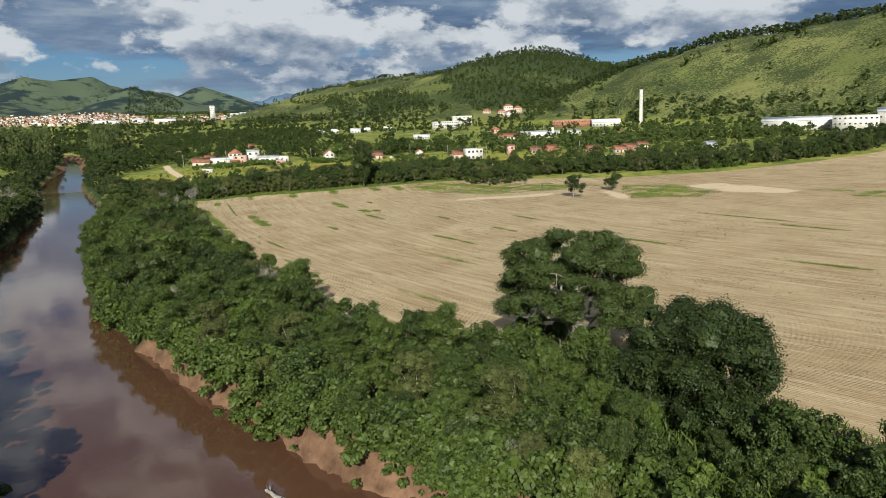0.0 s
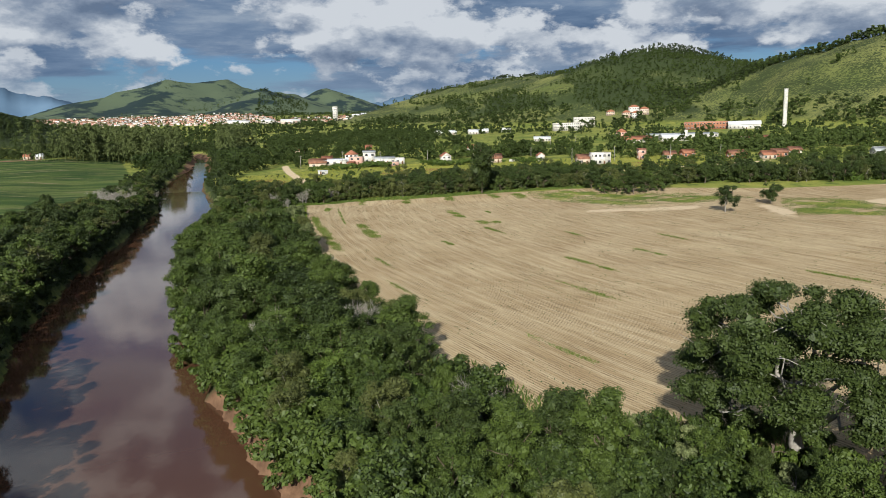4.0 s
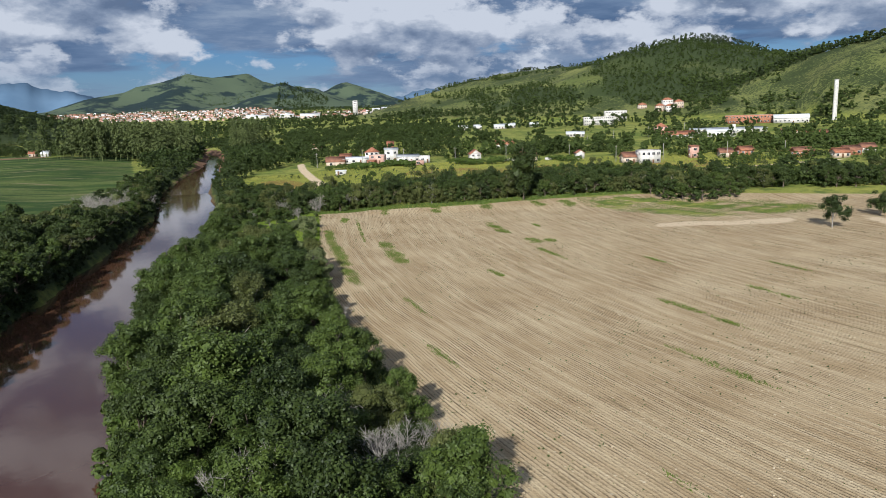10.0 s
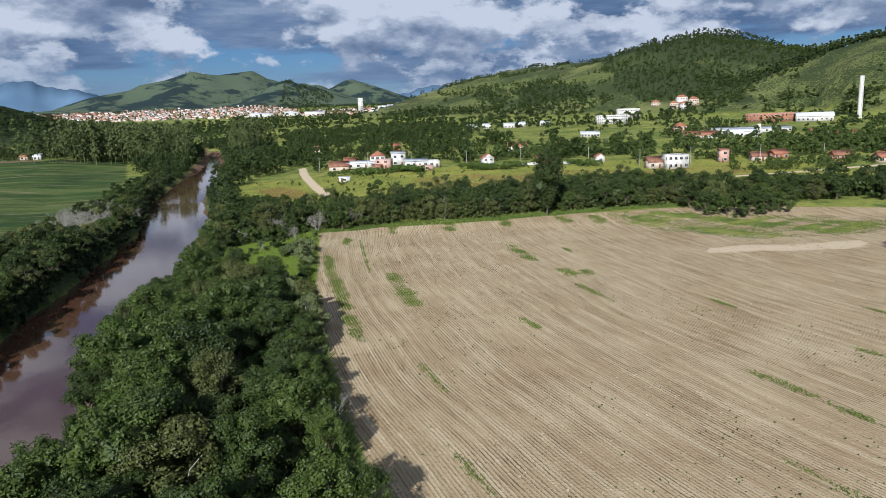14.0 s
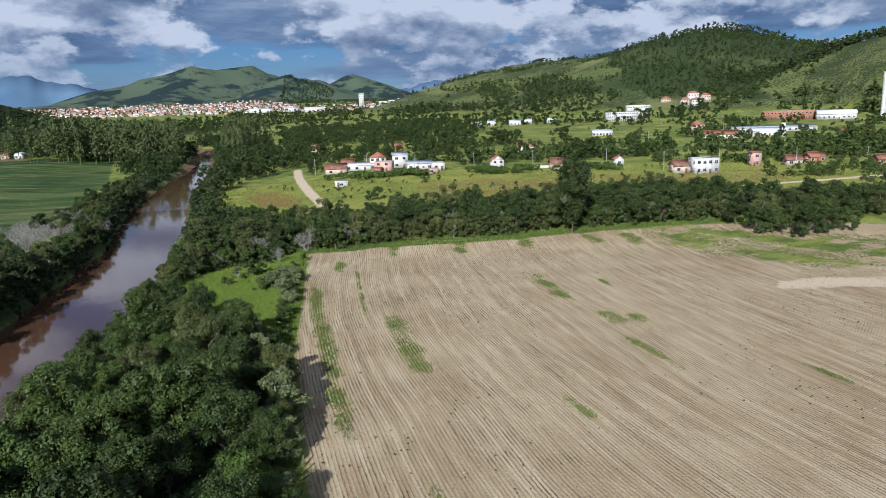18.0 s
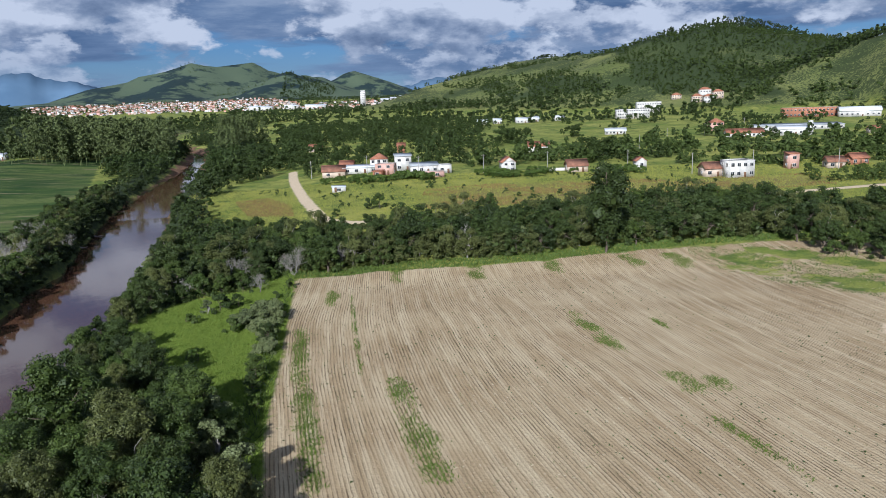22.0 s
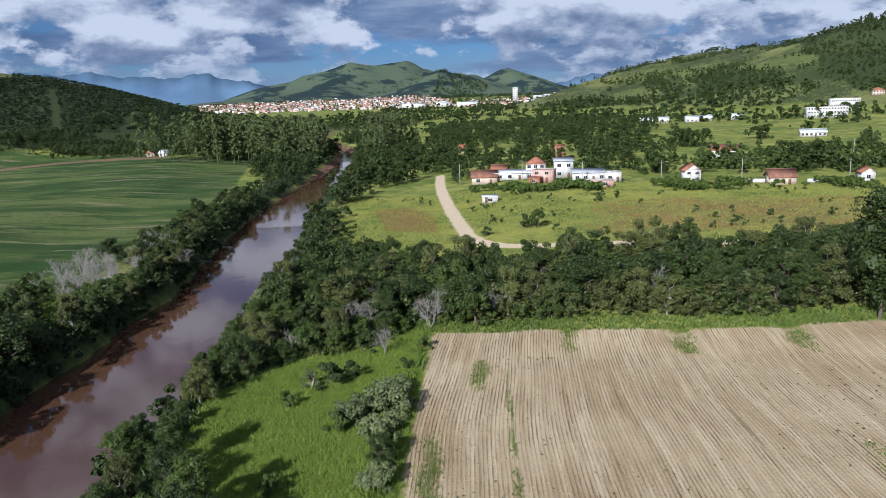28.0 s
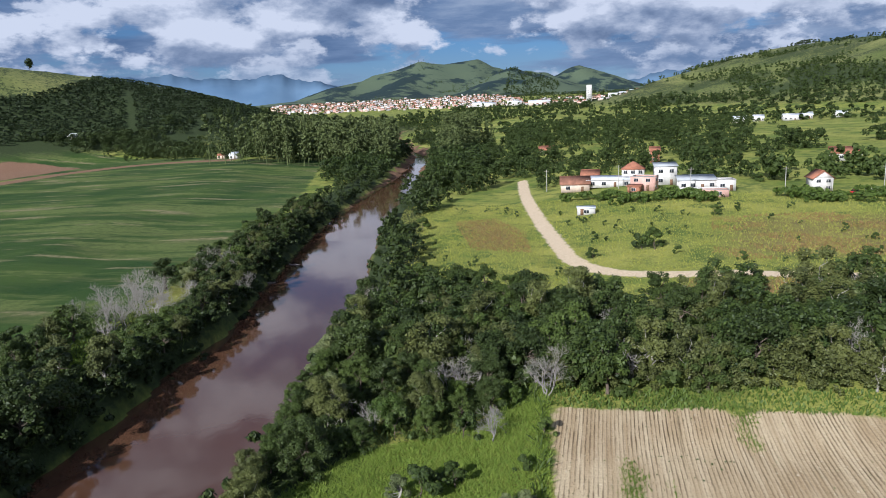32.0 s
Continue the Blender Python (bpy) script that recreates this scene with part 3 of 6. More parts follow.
def foliage(rng, centres, radii, count, size, squash=0.8, up=0.35, core=True):
    """Folded leaf blades over the outside of clumps, and a rough leafy core in each. Vertices and quads."""
    centres, radii = np.asarray(centres, float), np.asarray(radii, float)
    pick = rng.choice(len(centres), count, p=radii**2 / (radii**2).sum())
    way = rng.normal(size=(count, 3))
    way[:, 2] += up
    way /= np.linalg.norm(way, axis=1)[:, None]
    lump = 1 + 0.07 * np.sin(way[:, 0] * 7 + pick) * np.cos(way[:, 1] * 6 + 2 * pick) + 0.05 * np.sin(way[:, 2] * 9 + 3 * pick)
    out = rng.uniform(0.50, 1.0, count) ** 0.5 * lump * np.where(rng.uniform(size=count) < 0.12, rng.uniform(1.05, 1.4, count), 1.0)
    at = centres[pick] + way * (radii[pick] * out)[:, None] * (1, 1, squash)
    face = way * 0.8 + rng.normal(size=(count, 3)) * 0.5 + (0, 0, 0.35)
    face /= np.linalg.norm(face, axis=1)[:, None]
    a = np.cross(face, rng.normal(size=(count, 3)))
    a /= np.linalg.norm(a, axis=1)[:, None] + 1e-9
    b = np.cross(face, a)
    s = size * rng.uniform(0.6, 1.4, count)[:, None]
    fold = face * s * 0.2
    v = np.stack([at - a * s, at - b * s * 0.58 + fold, at + a * s, at + b * s * 0.58 + fold], 1).reshape(-1, 3)
    f = np.arange(4 * count).reshape(-1, 4)
    if not core:
        return v, f
    # large ragged leaves inside the clumps keep them from being seen through
    m = max(len(centres) * 3, count // 6)
    pick = rng.choice(len(centres), m, p=radii**2 / (radii**2).sum())
    way = rng.normal(size=(m, 3))
    way /= np.linalg.norm(way, axis=1)[:, None]
    at = centres[pick] + way * (radii[pick] * rng.uniform(0.1, 0.66, m))[:, None] * (1, 1, squash)
    a = rng.normal(size=(m, 3))
    a /= np.linalg.norm(a, axis=1)[:, None]
    b = np.cross(a, way)
    s = (radii[pick] * rng.uniform(0.22, 0.42, m))[:, None]
    return joined([(v, f), (np.stack([at - a * s, at - b * s, at + a * s, at + b * s], 1).reshape(-1, 3), np.arange(4 * m).reshape(-1, 4))])


def tube(points, radii, sides=6):
    """A tapered limb along points. Vertices and quads."""
    p, r = np.asarray(points, float), np.asarray(radii, float)
    d = np.gradient(p, axis=0)
    d /= np.linalg.norm(d, axis=1)[:, None] + 1e-9
    a = np.cross(d, (0.31, 0.87, 0.12))
    a /= np.linalg.norm(a, axis=1)[:, None] + 1e-9
    b = np.cross(d, a)
    t = np.linspace(0, 2 * math.pi, sides, endpoint=False)
    v = p[:, None] + r[:, None, None] * (a[:, None] * np.cos(t)[None, :, None] + b[:, None] * np.sin(t)[None, :, None])
    n = len(p)
    f = [[i * sides + j, i * sides + (j + 1) % sides, (i + 1) * sides + (j + 1) % sides, (i + 1) * sides + j] for i in range(n - 1) for j in range(sides)]
    return v.reshape(-1, 3), np.array(f)


def joined(pieces):
    vs, fs, n = [], [], 0
    for v, f in pieces:
        vs.append(v)
        fs.append(f + n)
        n += len(v)
    return np.vstack(vs), np.vstack(fs)


def limb(rng, a, b, r0, r1, sides=6, steps=5, wander=0.12):
    a, b = np.asarray(a, float), np.asarray(b, float)
    t = np.linspace(0, 1, steps)[:, None]
    p = a + (b - a) * t
    p[1:-1] += rng.normal(size=(steps - 2, 3)) * wander * np.linalg.norm(b - a) * 0.35
    return tube(p, np.linspace(r0, r1, steps), sides)


def crown_clumps(rng, height, radius, low, clumps, clump=(0.15, 0.28)):
    """Clump centres in an uneven dome that begins at the height low."""
    c, r = [], []
    for _ in range(clumps):
        t = rng.uniform(0, 2 * math.pi)
        h = rng.uniform(0, 1) ** 0.8
        k = math.sqrt(max(0.05, 1 - (h * 1.02 - 0.12) ** 2 * 0.95)) * rng.uniform(0.02, 1.0) ** 0.6
        cr = radius * rng.uniform(*clump)
        c.append((math.cos(t) * (radius - cr * 0.8) * k, math.sin(t) * (radius - cr * 0.8) * k, low + (height - low - cr) * h + cr * 0.5))
        r.append(cr)
    return c, r


def tree_kind(name, seed, height, radius, low, clumps, leaves, size, leaf, bark=None, trunk_r=0.22, label="", squash=0.8, clump=(0.15, 0.28)):
    """A broad-leaved tree: tapered trunk with limbs, and a crown of leaves in uneven clumps."""
    rng = np.random.default_rng(seed)
    c, r = crown_clumps(rng, height, radius, low, clumps, clump)
    top = (rng.normal() * 0.3, rng.normal() * 0.3, low + (height - low) * 0.45)
    pieces = [limb(rng, (0, 0, -0.4), top, trunk_r * 1.3, trunk_r * 0.5, 7, 6, 0.08)]
    for n in range(min(len(c), 9)):
        f = rng.uniform(0.35, 0.95)
        start = np.array(top) * f
        pieces.append(limb(rng, start, c[n], trunk_r * 0.5, trunk_r * 0.08, 5, 5))
    base = new(name)
    part("trunk", mesh_of("trunk", *joined(pieces), [bark or BARK], True), base)
    part("crown", mesh_of("crown", *foliage(rng, c, r, leaves, size, squash), [leaf]), base)
    return tagged(base, label, "tree")


def bare_kind(name, seed, height, spread, label, depth=4):
    """A leafless tree, forking into fine twigs."""
    rng = np.random.default_rng(seed)
    pieces, tips = [], []

    def fork(at, way, length, r, left):
        end = at + way * length
        pieces.append(limb(rng, at, end, r, r * 0.62, 5 if left > 1 else 3, 4, 0.16))
        if left == 0:
            return
        for _ in range(3 if left > 1 else 4):
            w = way + rng.normal(size=3) * spread
            w[2] += 0.15
            fork(end, w / np.linalg.norm(w), length * rng.uniform(0.6, 0.85), r * 0.58, left - 1)

    for _ in range(3):
        w = np.array([rng.normal() * 0.3, rng.normal() * 0.3, 1.0])
        fork(np.array([rng.normal() * 0.15, rng.normal() * 0.15, -0.3]), w / np.linalg.norm(w), height * 0.3, 0.13, depth)
    base = new(name)
    part("trunk", mesh_of("trunk", *joined(pieces), [BARK_PALE], True), base)
    return tagged(base, label, "tree")


def tall_kind(name, seed, height, radius, low, leaves, size, leaf, label, bark=None):
    """A tall narrow tree, its clumps set up along the stem."""
    rng = np.random.default_rng(seed)
    c, r, pieces = [], [], [limb(rng, (0, 0, -0.4), (rng.normal() * 0.2, rng.normal() * 0.2, height * 0.95), height * 0.016, 0.05, 7, 8, 0.03)]
    for n in range(26):
        h = low + (height - low) * (n + 0.5) / 26
        k = radius * (math.sin(math.pi * min(1, 0.18 + 0.82 * (1 - (h - low) / (height - low)) ** 0.8)) * 0.75 + 0.25)
        t = rng.uniform(0, 2 * math.pi)
        p = (math.cos(t) * k * 0.55, math.sin(t) * k * 0.55, h)
        c.append(p)
        r.append(k * rng.uniform(0.45, 0.75))
        pieces.append(limb(rng, (0, 0, h * 0.9), p, 0.06, 0.02, 4, 4))
    base = new(name)
    part("trunk", mesh_of("trunk", *joined(pieces), [bark or BARK], True), base)
    part("crown", mesh_of("crown", *foliage(rng, c, r, leaves, size, 1.0), [leaf]), base)
    return tagged(base, label, "tree")


def spreading_tree(seed, height, radius, label):
    """A great old tree: a short thick trunk that forks low into long pale limbs, each bearing flat pads of leaves, with gaps between."""
    r = np.random.default_rng(seed)
    wood = [limb(r, (0.6, 0.2, -0.5), (-0.2, 0, 3.0), 0.7, 0.5, 9, 5, 0.05)]
    c, rad, knees = [], [], []
    for n in range(11):
        t = 2 * math.pi * n / 11 + r.uniform(-0.2, 0.2)
        tier = n % 3
        reach = radius * (0.60, 0.46, 0.22)[tier]
        knees.append(np.array([math.cos(t) * reach, math.sin(t) * reach, height * (0.36, 0.55, 0.68)[tier] * r.uniform(0.9, 1.1)]))
        wood.append(limb(r, (-0.2, 0, 2.6), knees[-1], 0.28, 0.13, 7, 7, 0.14))
    for n in range(104):
        f = (n + 0.5) / 104
        deep = 0.55 if n % 4 == 0 else r.uniform(0.86, 1.05)
        t, polar = n * 2.39996 + r.uniform(-0.2, 0.2), math.acos(1 - 1.28 * f)
        k = 0.84 * radius * deep * (1 + 0.10 * math.sin(3 * t + 1) + 0.06 * math.sin(5 * t))
        p = np.array([math.cos(t) * k * math.sin(polar) ** 0.8, math.sin(t) * k * math.sin(polar) ** 0.8, height * (0.44 + 0.49 * deep * math.cos(polar))])
        if math.sin(2.1 * p[0] + 0.7 * p[2]) * math.cos(1.3 * p[1] - 0.9 * p[2]) > 0.72:
            continue
        c.append(p)
        rad.append(r.uniform(1.2, 2.15))
        knee = min(knees, key=lambda q: np.linalg.norm(q - p))
        wood.append(limb(r, knee, p, 0.11, 0.035, 5, 5, 0.22))
        wood.append(limb(r, p, p + np.array([r.normal() * 1.1, r.normal() * 1.1, rad[-1] * 0.6]), 0.045, 0.02, 4, 4, 0.2))
    base = new("great_tree")
    part("trunk", mesh_of("trunk", *joined(wood), [BARK_PALE], True), base)
    part("crown", mesh_of("crown", *foliage(r, c, rad, 70000, 0.11, 0.58), [LEAF_DARK]), base)
    return tagged(base, label, "tree")


def set_down(ob, x, y, turn=0.0, size=1.0, sink=0.0):
    ob.matrix_basis = pose(x, y, at_land(x, y) - sink, 0, 0, turn) @ Matrix.Diagonal((size, size, size, 1))
    return ob


rng = np.random.default_rng(5)
# The great tree that stands alone at the field's edge, and the dark round one beside it
set_down(spreading_tree(14, 16.0, 10.4, "great spreading dark-green tree alone at the ploughed field's edge"), 35.2, 79.5, 0)
set_down(tree_kind("round_tree", 12, 11.0, 9.4, -0.4, 80, 56000, 0.11, LEAF_DARK, None, 0.4, "dense round dark-green tree beside the great tree", 0.9, (0.15, 0.25)), 38.2, 57)
KINDS = [
    tree_kind("broadleaf_tree", 21, 9.0, 4.3, 0.7, 57, 10500, 0.107, LEAF, label="leafy green riverside tree with a rounded crown"),
    tree_kind("broadleaf_tree", 22, 10.0, 4.8, 0.9, 60, 11100, 0.112, LEAF, label="leafy green riverside tree with a broad crown"),
    tree_kind("broadleaf_tree", 23, 8.0, 3.9, 0.4, 51, 9900, 0.103, LEAF_DARK, label="dark-green bushy riverside tree"),
    tree_kind("broadleaf_tree", 24, 9.5, 4.4, 0.9, 57, 10500, 0.107, LEAF_OLIVE, BARK_PALE, label="olive-green riverside tree with pale limbs"),
    tree_kind("broadleaf_tree", 25, 7.0, 3.8, 0.4, 51, 9900, 0.099, LEAF_BRIGHT, label="bright-green young riverside tree"),
    tree_kind("broadleaf_tree", 26, 8.5, 4.2, 0.6, 53, 10500, 0.107, LEAF_DARK, label="dark dense riverside tree"),
]
HEDGE = [
    tree_kind("hedgerow_tree", 41, 8.0, 4.4, 0.5, 25, 3800, 0.170, LEAF_DARK, label="dark bushy tree in the belt behind the field"),
    tree_kind("hedgerow_tree", 42, 7.4, 4.2, 0.4, 23, 3800, 0.163, LEAF, label="green bushy tree in the belt behind the field"),
    tree_kind("hedgerow_tree", 43, 8.4, 4.4, 0.6, 25, 3800, 0.170, LEAF_OLIVE, BARK_PALE, label="olive-green tree in the belt behind the field"),
    tree_kind("hedgerow_tree", 44, 7.0, 4.0, 0.3, 22, 3800, 0.156, LEAF_FAR, label="dense green tree in the belt behind the field"),
]
BANKS = [
    tree_kind("bank_tree", 51, 7.6, 4.2, 0.4, 23, 3600, 0.170, LEAF_DARK, label="dark bushy tree on the river's grassy bank"),
    tree_kind("bank_tree", 52, 7.0, 4.0, 0.3, 22, 3600, 0.163, LEAF, label="green bushy tree on the river's grassy bank"),
    tree_kind("bank_tree", 53, 6.2, 3.8, 0.3, 20, 3600, 0.163, LEAF_OLIVE, BARK_PALE, label="olive-green tree on the river's grassy bank"),
]
PALE = tree_kind("silver_tree", 27, 6.5, 3.1, 1.0, 23, 4200, 0.15, LEAF_PALE, BARK_PALE, label="silvery pale-leaved tree at the wood's edge")
PALE_BUSH = tree_kind("silver_shrub", 33, 3.4, 3.1, 0.1, 27, 4200, 0.15, LEAF_PALE, None, 0.09, "broad silvery pale-leaved bush in the tall grass")
SHRUB = tree_kind("shrub", 28, 3.0, 2.2, 0.1, 9, 1700, 0.15, LEAF, None, 0.07, "low leafy green shrub in the grass")
SHRUB_B = tree_kind("bright_shrub", 29, 2.4, 1.9, 0.1, 8, 1600, 0.14, LEAF_BRIGHT, None, 0.06, "low bright-green shrub in tall grass")
BARE = [bare_kind("bare_tree", 31, 7.5, 0.5, "leafless grey tree with fine pale twigs"), bare_kind("bare_tree", 32, 6.5, 0.6, "leafless pale-grey forking tree")]
used = set()


def spots(count, box, keep, gap, rng, tries=60):
    """Places in a box, some gap apart, where keep(x, y) holds."""
    x0, y0, x1, y1 = box
    cand = rng.uniform((x0, y0), (x1, y1), (count * tries, 2))
    cand = cand[keep(cand[:, 0], cand[:, 1])]
    got = np.zeros((0, 2))
    for p in cand:
        if len(got) >= count:
            break
        if not len(got) or np.min(np.sum((got - p) ** 2, 1)) > gap * gap:
            got = np.vstack([got, p])
    return got


def put(kind, x, y, size, tall=1.0, group=""):
    """Sets the first one down itself, later ones as copies."""
    turn = float(rng.uniform(0, 360))
    ob = kind if kind.name not in used else copy_thing(kind, Matrix.Identity(4))
    used.add(kind.name)
    ob.matrix_basis = pose(x, y, at_land(x, y) - 0.1, 0, 0, turn) @ Matrix.Diagonal((size, size, size * tall, 1))
    return tagged(ob, group=group)


GLADE = [(-36, 303), (-44, 291), (-54, 285), (-59, 272), (-55, 257), (-45, 246), (-38, 230), (-28, 228)]


def belt_keep(x, y):
    """The wood between the river and the field."""
    r, side, _ = off_line(x, y, RIVER_F)
    e, es, _ = off_line(x, y, EDGE_F)
    clear = (np.hypot(x - 35.5, y - 79.5) < 4) | (np.hypot(x - 38.6, y - 57) < 7)
    return (side > 0) & (r > 14.3) & (es < 0) & (e > 2.2) & (y > 8) & (y < 312) & ~inside(x, y, GLADE) & (r < 75) & ~clear


for x, y in spots(298, (-80, 8, 45, 312), belt_keep, 3.8, rng):
    k = KINDS[int(rng.choice(6, p=[0.24, 0.2, 0.18, 0.14, 0.12, 0.12]))]
    e, _, _ = off_line(np.array([x]), np.array([y]), EDGE_F)
    r, _, _ = off_line(np.array([x]), np.array([y]), RIVER_F)
    small = (0.66 if e[0] < 6 else 1.0) * (0.5 if abs(x - 38) < 12 and 30 < y < 52 else 1.0) * (1.2 if 95 < y < 200 and r[0] < 30 else 1.0) * (0.74 if y < 75 else 1.0) * ((0.45 if e[0] < 9 else 0.75) if 66 < y < 106 else 1.0) * (0.7 if y > 225 else 1.0) * (0.8 if r[0] < 18 else 1.0)
    put(k, float(x), float(y), float(rng.uniform(0.66, 1.18)) * small, float(rng.uniform(0.85, 1.12)), "trees of the riverside wood")


put(KINDS[1], 1.6, 111, 0.95, 0.9, "trees of the riverside wood")


def hedge_keep(x, y):
    r, side, _ = off_line(x, y, BELT_F)
    return (side < 0) & (r > 0.9) & (r < np.where(x < 100, 42, 26)) & (x > -95) & (x < 330) & (off_line(x, y, RIVER_F)[0] > 15) & (off_line(x, y, ROAD_F)[0] > 7)


for x, y in spots(298, (-95, 298, 330, 400), hedge_keep, 4.0, rng):
    put(HEDGE[int(rng.choice(4, p=[0.3, 0.25, 0.2, 0.25]))], float(x), float(y), float(rng.uniform(0.8, 1.15)), float(rng.uniform(0.85, 1.1)), "trees of the belt behind the field")


def bank_keep(x, y):
    r, side, _ = off_line(x, y, RIVER_F)
    return (side < 0) & (r > 14.3) & (r < np.interp(y, [0, 240, 330, 480], [46, 42, 34, 26])) & ~inside(x, y, [(-120, 302), (-104, 302), (-107, 316), (-108, 342), (-138, 350), (-134, 318), (-119, 316)])


for x, y in spots(285, (-190, 60, -20, 480), bank_keep, 4.3, rng):
    put(BANKS[int(rng.choice(3, p=[0.42, 0.34, 0.24]))], float(x), float(y), float(rng.uniform(0.65, 1.05)) * (1.3 if y < 290 else 1.0), float(rng.uniform(0.8, 1.1)), "trees on the far bank")

for x, y in ((84, 303), (89, 299), (95, 297), (101, 300), (107, 303), (88, 307), (94, 305), (100, 308), (82, 311), (112, 308), (91, 313), (105, 311)):
    put(HEDGE[int(rng.integers(4))], x, y, float(rng.uniform(0.8, 1.1)), 0.95, "trees of the belt behind the field")
# Single trees that stand out
for x, y, size in ((26, 80, 0.6), (31, 73, 0.55), (22, 84, 0.5), (13, 54, 0.75), (10, 62, 0.5), (15, 57, 0.6), (-21, 199, 1.1), (-24, 212, 0.9), (-22.5, 206, 1.0), (-28, 218, 0.9), (-30, 226, 0.8), (-19, 190, 0.8), (-40, 205, 0.8), (-46, 222, 0.8), (-17, 178, 0.8), (24, 76, 0.6), (28, 70, 0.5), (-45, 306, 0.7), (-36, 330, 0.7), (26, 332, 0.8), (-62, 296, 0.8), (10, 340, 0.7), (-48, 332, 0.8), (-26, 318, 0.7), (18, 318, 0.8), (44, 330, 0.9), (30, 336, 0.8), (58, 332, 0.7), (-70, 312, 0.8), (-118, 300, 0.8), (-122, 350, 0.9), (72, 330, 0.8), (-46, 276, 0.5), (-73, 314.5, 0.9), (-63.6, 325, 0.9), (-39, 328, 0.9), (-31.6, 336, 1.0), (-14, 311, 0.8), (52, 319, 0.8), (62, 322, 0.9), (4, 326, 0.8), (-40, 318, 0.9)):
    put(PALE, x, y, size, 0.9)
for x, y, size in ((-33.5, 269, 1.25), (-36.8, 266.5, 1.0), (-33, 262, 0.9), (-34, 275, 0.8), (-30, 252, 0.8)):
    put(PALE_BUSH, x, y, size, 0.95)
for n, (x, y, size) in enumerate(((-46, 308, 0.8), (-10.4, 126, 1.25), (-6, 115, 1.2), (-3.5, 118, 1.15), (-14.7, 113, 1.25), (-1, 121, 0.9), (-35, 306, 1.0), (-52, 315, 1.0), (-49, 312, 0.8), (-40, 312, 0.9), (3, 318, 0.9), (-28, 330, 0.8), (-132, 372, 0.9), (-123, 333, 1.1), (-127, 330, 1.0), (-117, 320, 0.9), (-128, 339, 1.1), (-119, 336, 1.0), (-114, 328, 1.1), (-131, 345, 1.0), (-122, 324, 1.0), (-113, 338, 1.0), (-110, 322, 0.8), (-118, 329, 1.0), (-124, 343, 0.9), (-129, 324, 0.8), (-108, 350, 0.9), (-33, 316, 0.9), (-54, 290, 0.6), (-1, 320, 0.7), (-116, 322, 0.9), (-121, 327, 0.8), (-113, 314, 0.7), (-118, 362, 0.9), (-112, 343, 0.8), (-8, 146, 0.85),
                                  (9, 92, 0.8), (-4, 118, 0.8), (48, 322, 0.7), (-20, 140, 0.75), (-13, 160, 0.8), (17, 50, 0.75), (-60, 330, 0.9), (-124, 336, 0.7), (-33, 205, 0.7), (-48, 300, 0.95), (-46.5, 303, 0.8), (-35, 303, 0.95), (-24.6, 309, 0.9), (3, 315, 0.95), (-73.5, 337, 0.9), (-39.5, 289.7, 0.75), (-121.7, 356, 1.0), (-111.8, 328, 1.0), (-125, 372, 0.9), (-59, 292, 0.7))):
    put(BARE[n % 2], x, y, size)
for x, y, size in ((-21, 389, 1.7), (-24, 391, 1.3), (-35, 384.5, 0.9), (-27, 443, 0.6), (-4, 434, 1.0), (-92, 430, 1.4), (-50, 240, 0.9), (-44, 277, 1.2), (-41, 279, 0.9), (-47, 292, 1.3), (-43, 290, 1.0), (-51, 289, 1.2), (-55, 285, 1.0), (-38, 264, 0.9), (-46, 270, 0.6), (-35, 284, 0.6), (-34, 292, 0.7), (84, 299, 1.1), (92, 295.5, 1.2), (100, 297, 1.1), (108, 300, 1.2), (96, 302, 1.0), (88, 303, 1.2), (104, 303, 1.1), (33, 79, 1.5), (30, 82, 1.3), (36, 77, 1.2), (28, 78, 1.4), (41, 74, 1.0), (35, 72, 1.3), (-88, 404, 0.8), (60, 402, 0.8), (95, 410, 0.9), (28, 398, 0.6), (-3, 375, 0.7)):
    put(SHRUB, x, y, size, 1.0)
for x, y, size in ((-40, 250, 0.9), (-36, 240, 0.9), (-48, 271, 0.8), (-27, 232, 0.8), (20, 62, 1.0), (27, 58, 1.1), (22, 50, 1.0), (31, 66, 0.9), (40, 62, 0.9), (30, 44, 1.2), (24, 38, 1.2), (38, 40, 1.2), (46, 46, 0.9), (26, 72, 0.9), (33, 76, 0.8)):
    put(SHRUB_B, x, y, size, 1.0)
set_down(tall_kind("tall_tree", 61, 19.5, 5.0, 2.2, 6500, 0.24, LEAF_DARK, "tall dark-green tree rising over the belt"), 36, 308.5)
for seed, tall, reach, x, y in ((62, 8.6, 5.0, 104, 237), (67, 7.0, 4.8, 128, 254)):
    set_down(tree_kind("field_tree", seed, tall, reach, 1.0, 26, 4200, 0.16, LEAF_DARK, BARK_PALE, 0.16, "small dark tree with pale stems alone in the field"), x, y)

# ---- woods, plantations and grass too many to count ----
def template(seed, height, radius, low, clumps, leaves, size, stem=0.0):
    r = np.random.default_rng(seed)
    c, rad = crown_clumps(r, height, radius, low, clumps)
    v, f = foliage(r, c, rad, leaves, size, 0.85, 0.35, True)
    if stem:
        v, f = joined([(v, f), tube([(0, 0, -0.5), (0, 0, low * 0.6), (0, 0, low + (height - low) * 0.6)], [stem, stem * 0.8, stem * 0.4], 4)])
    return v, f


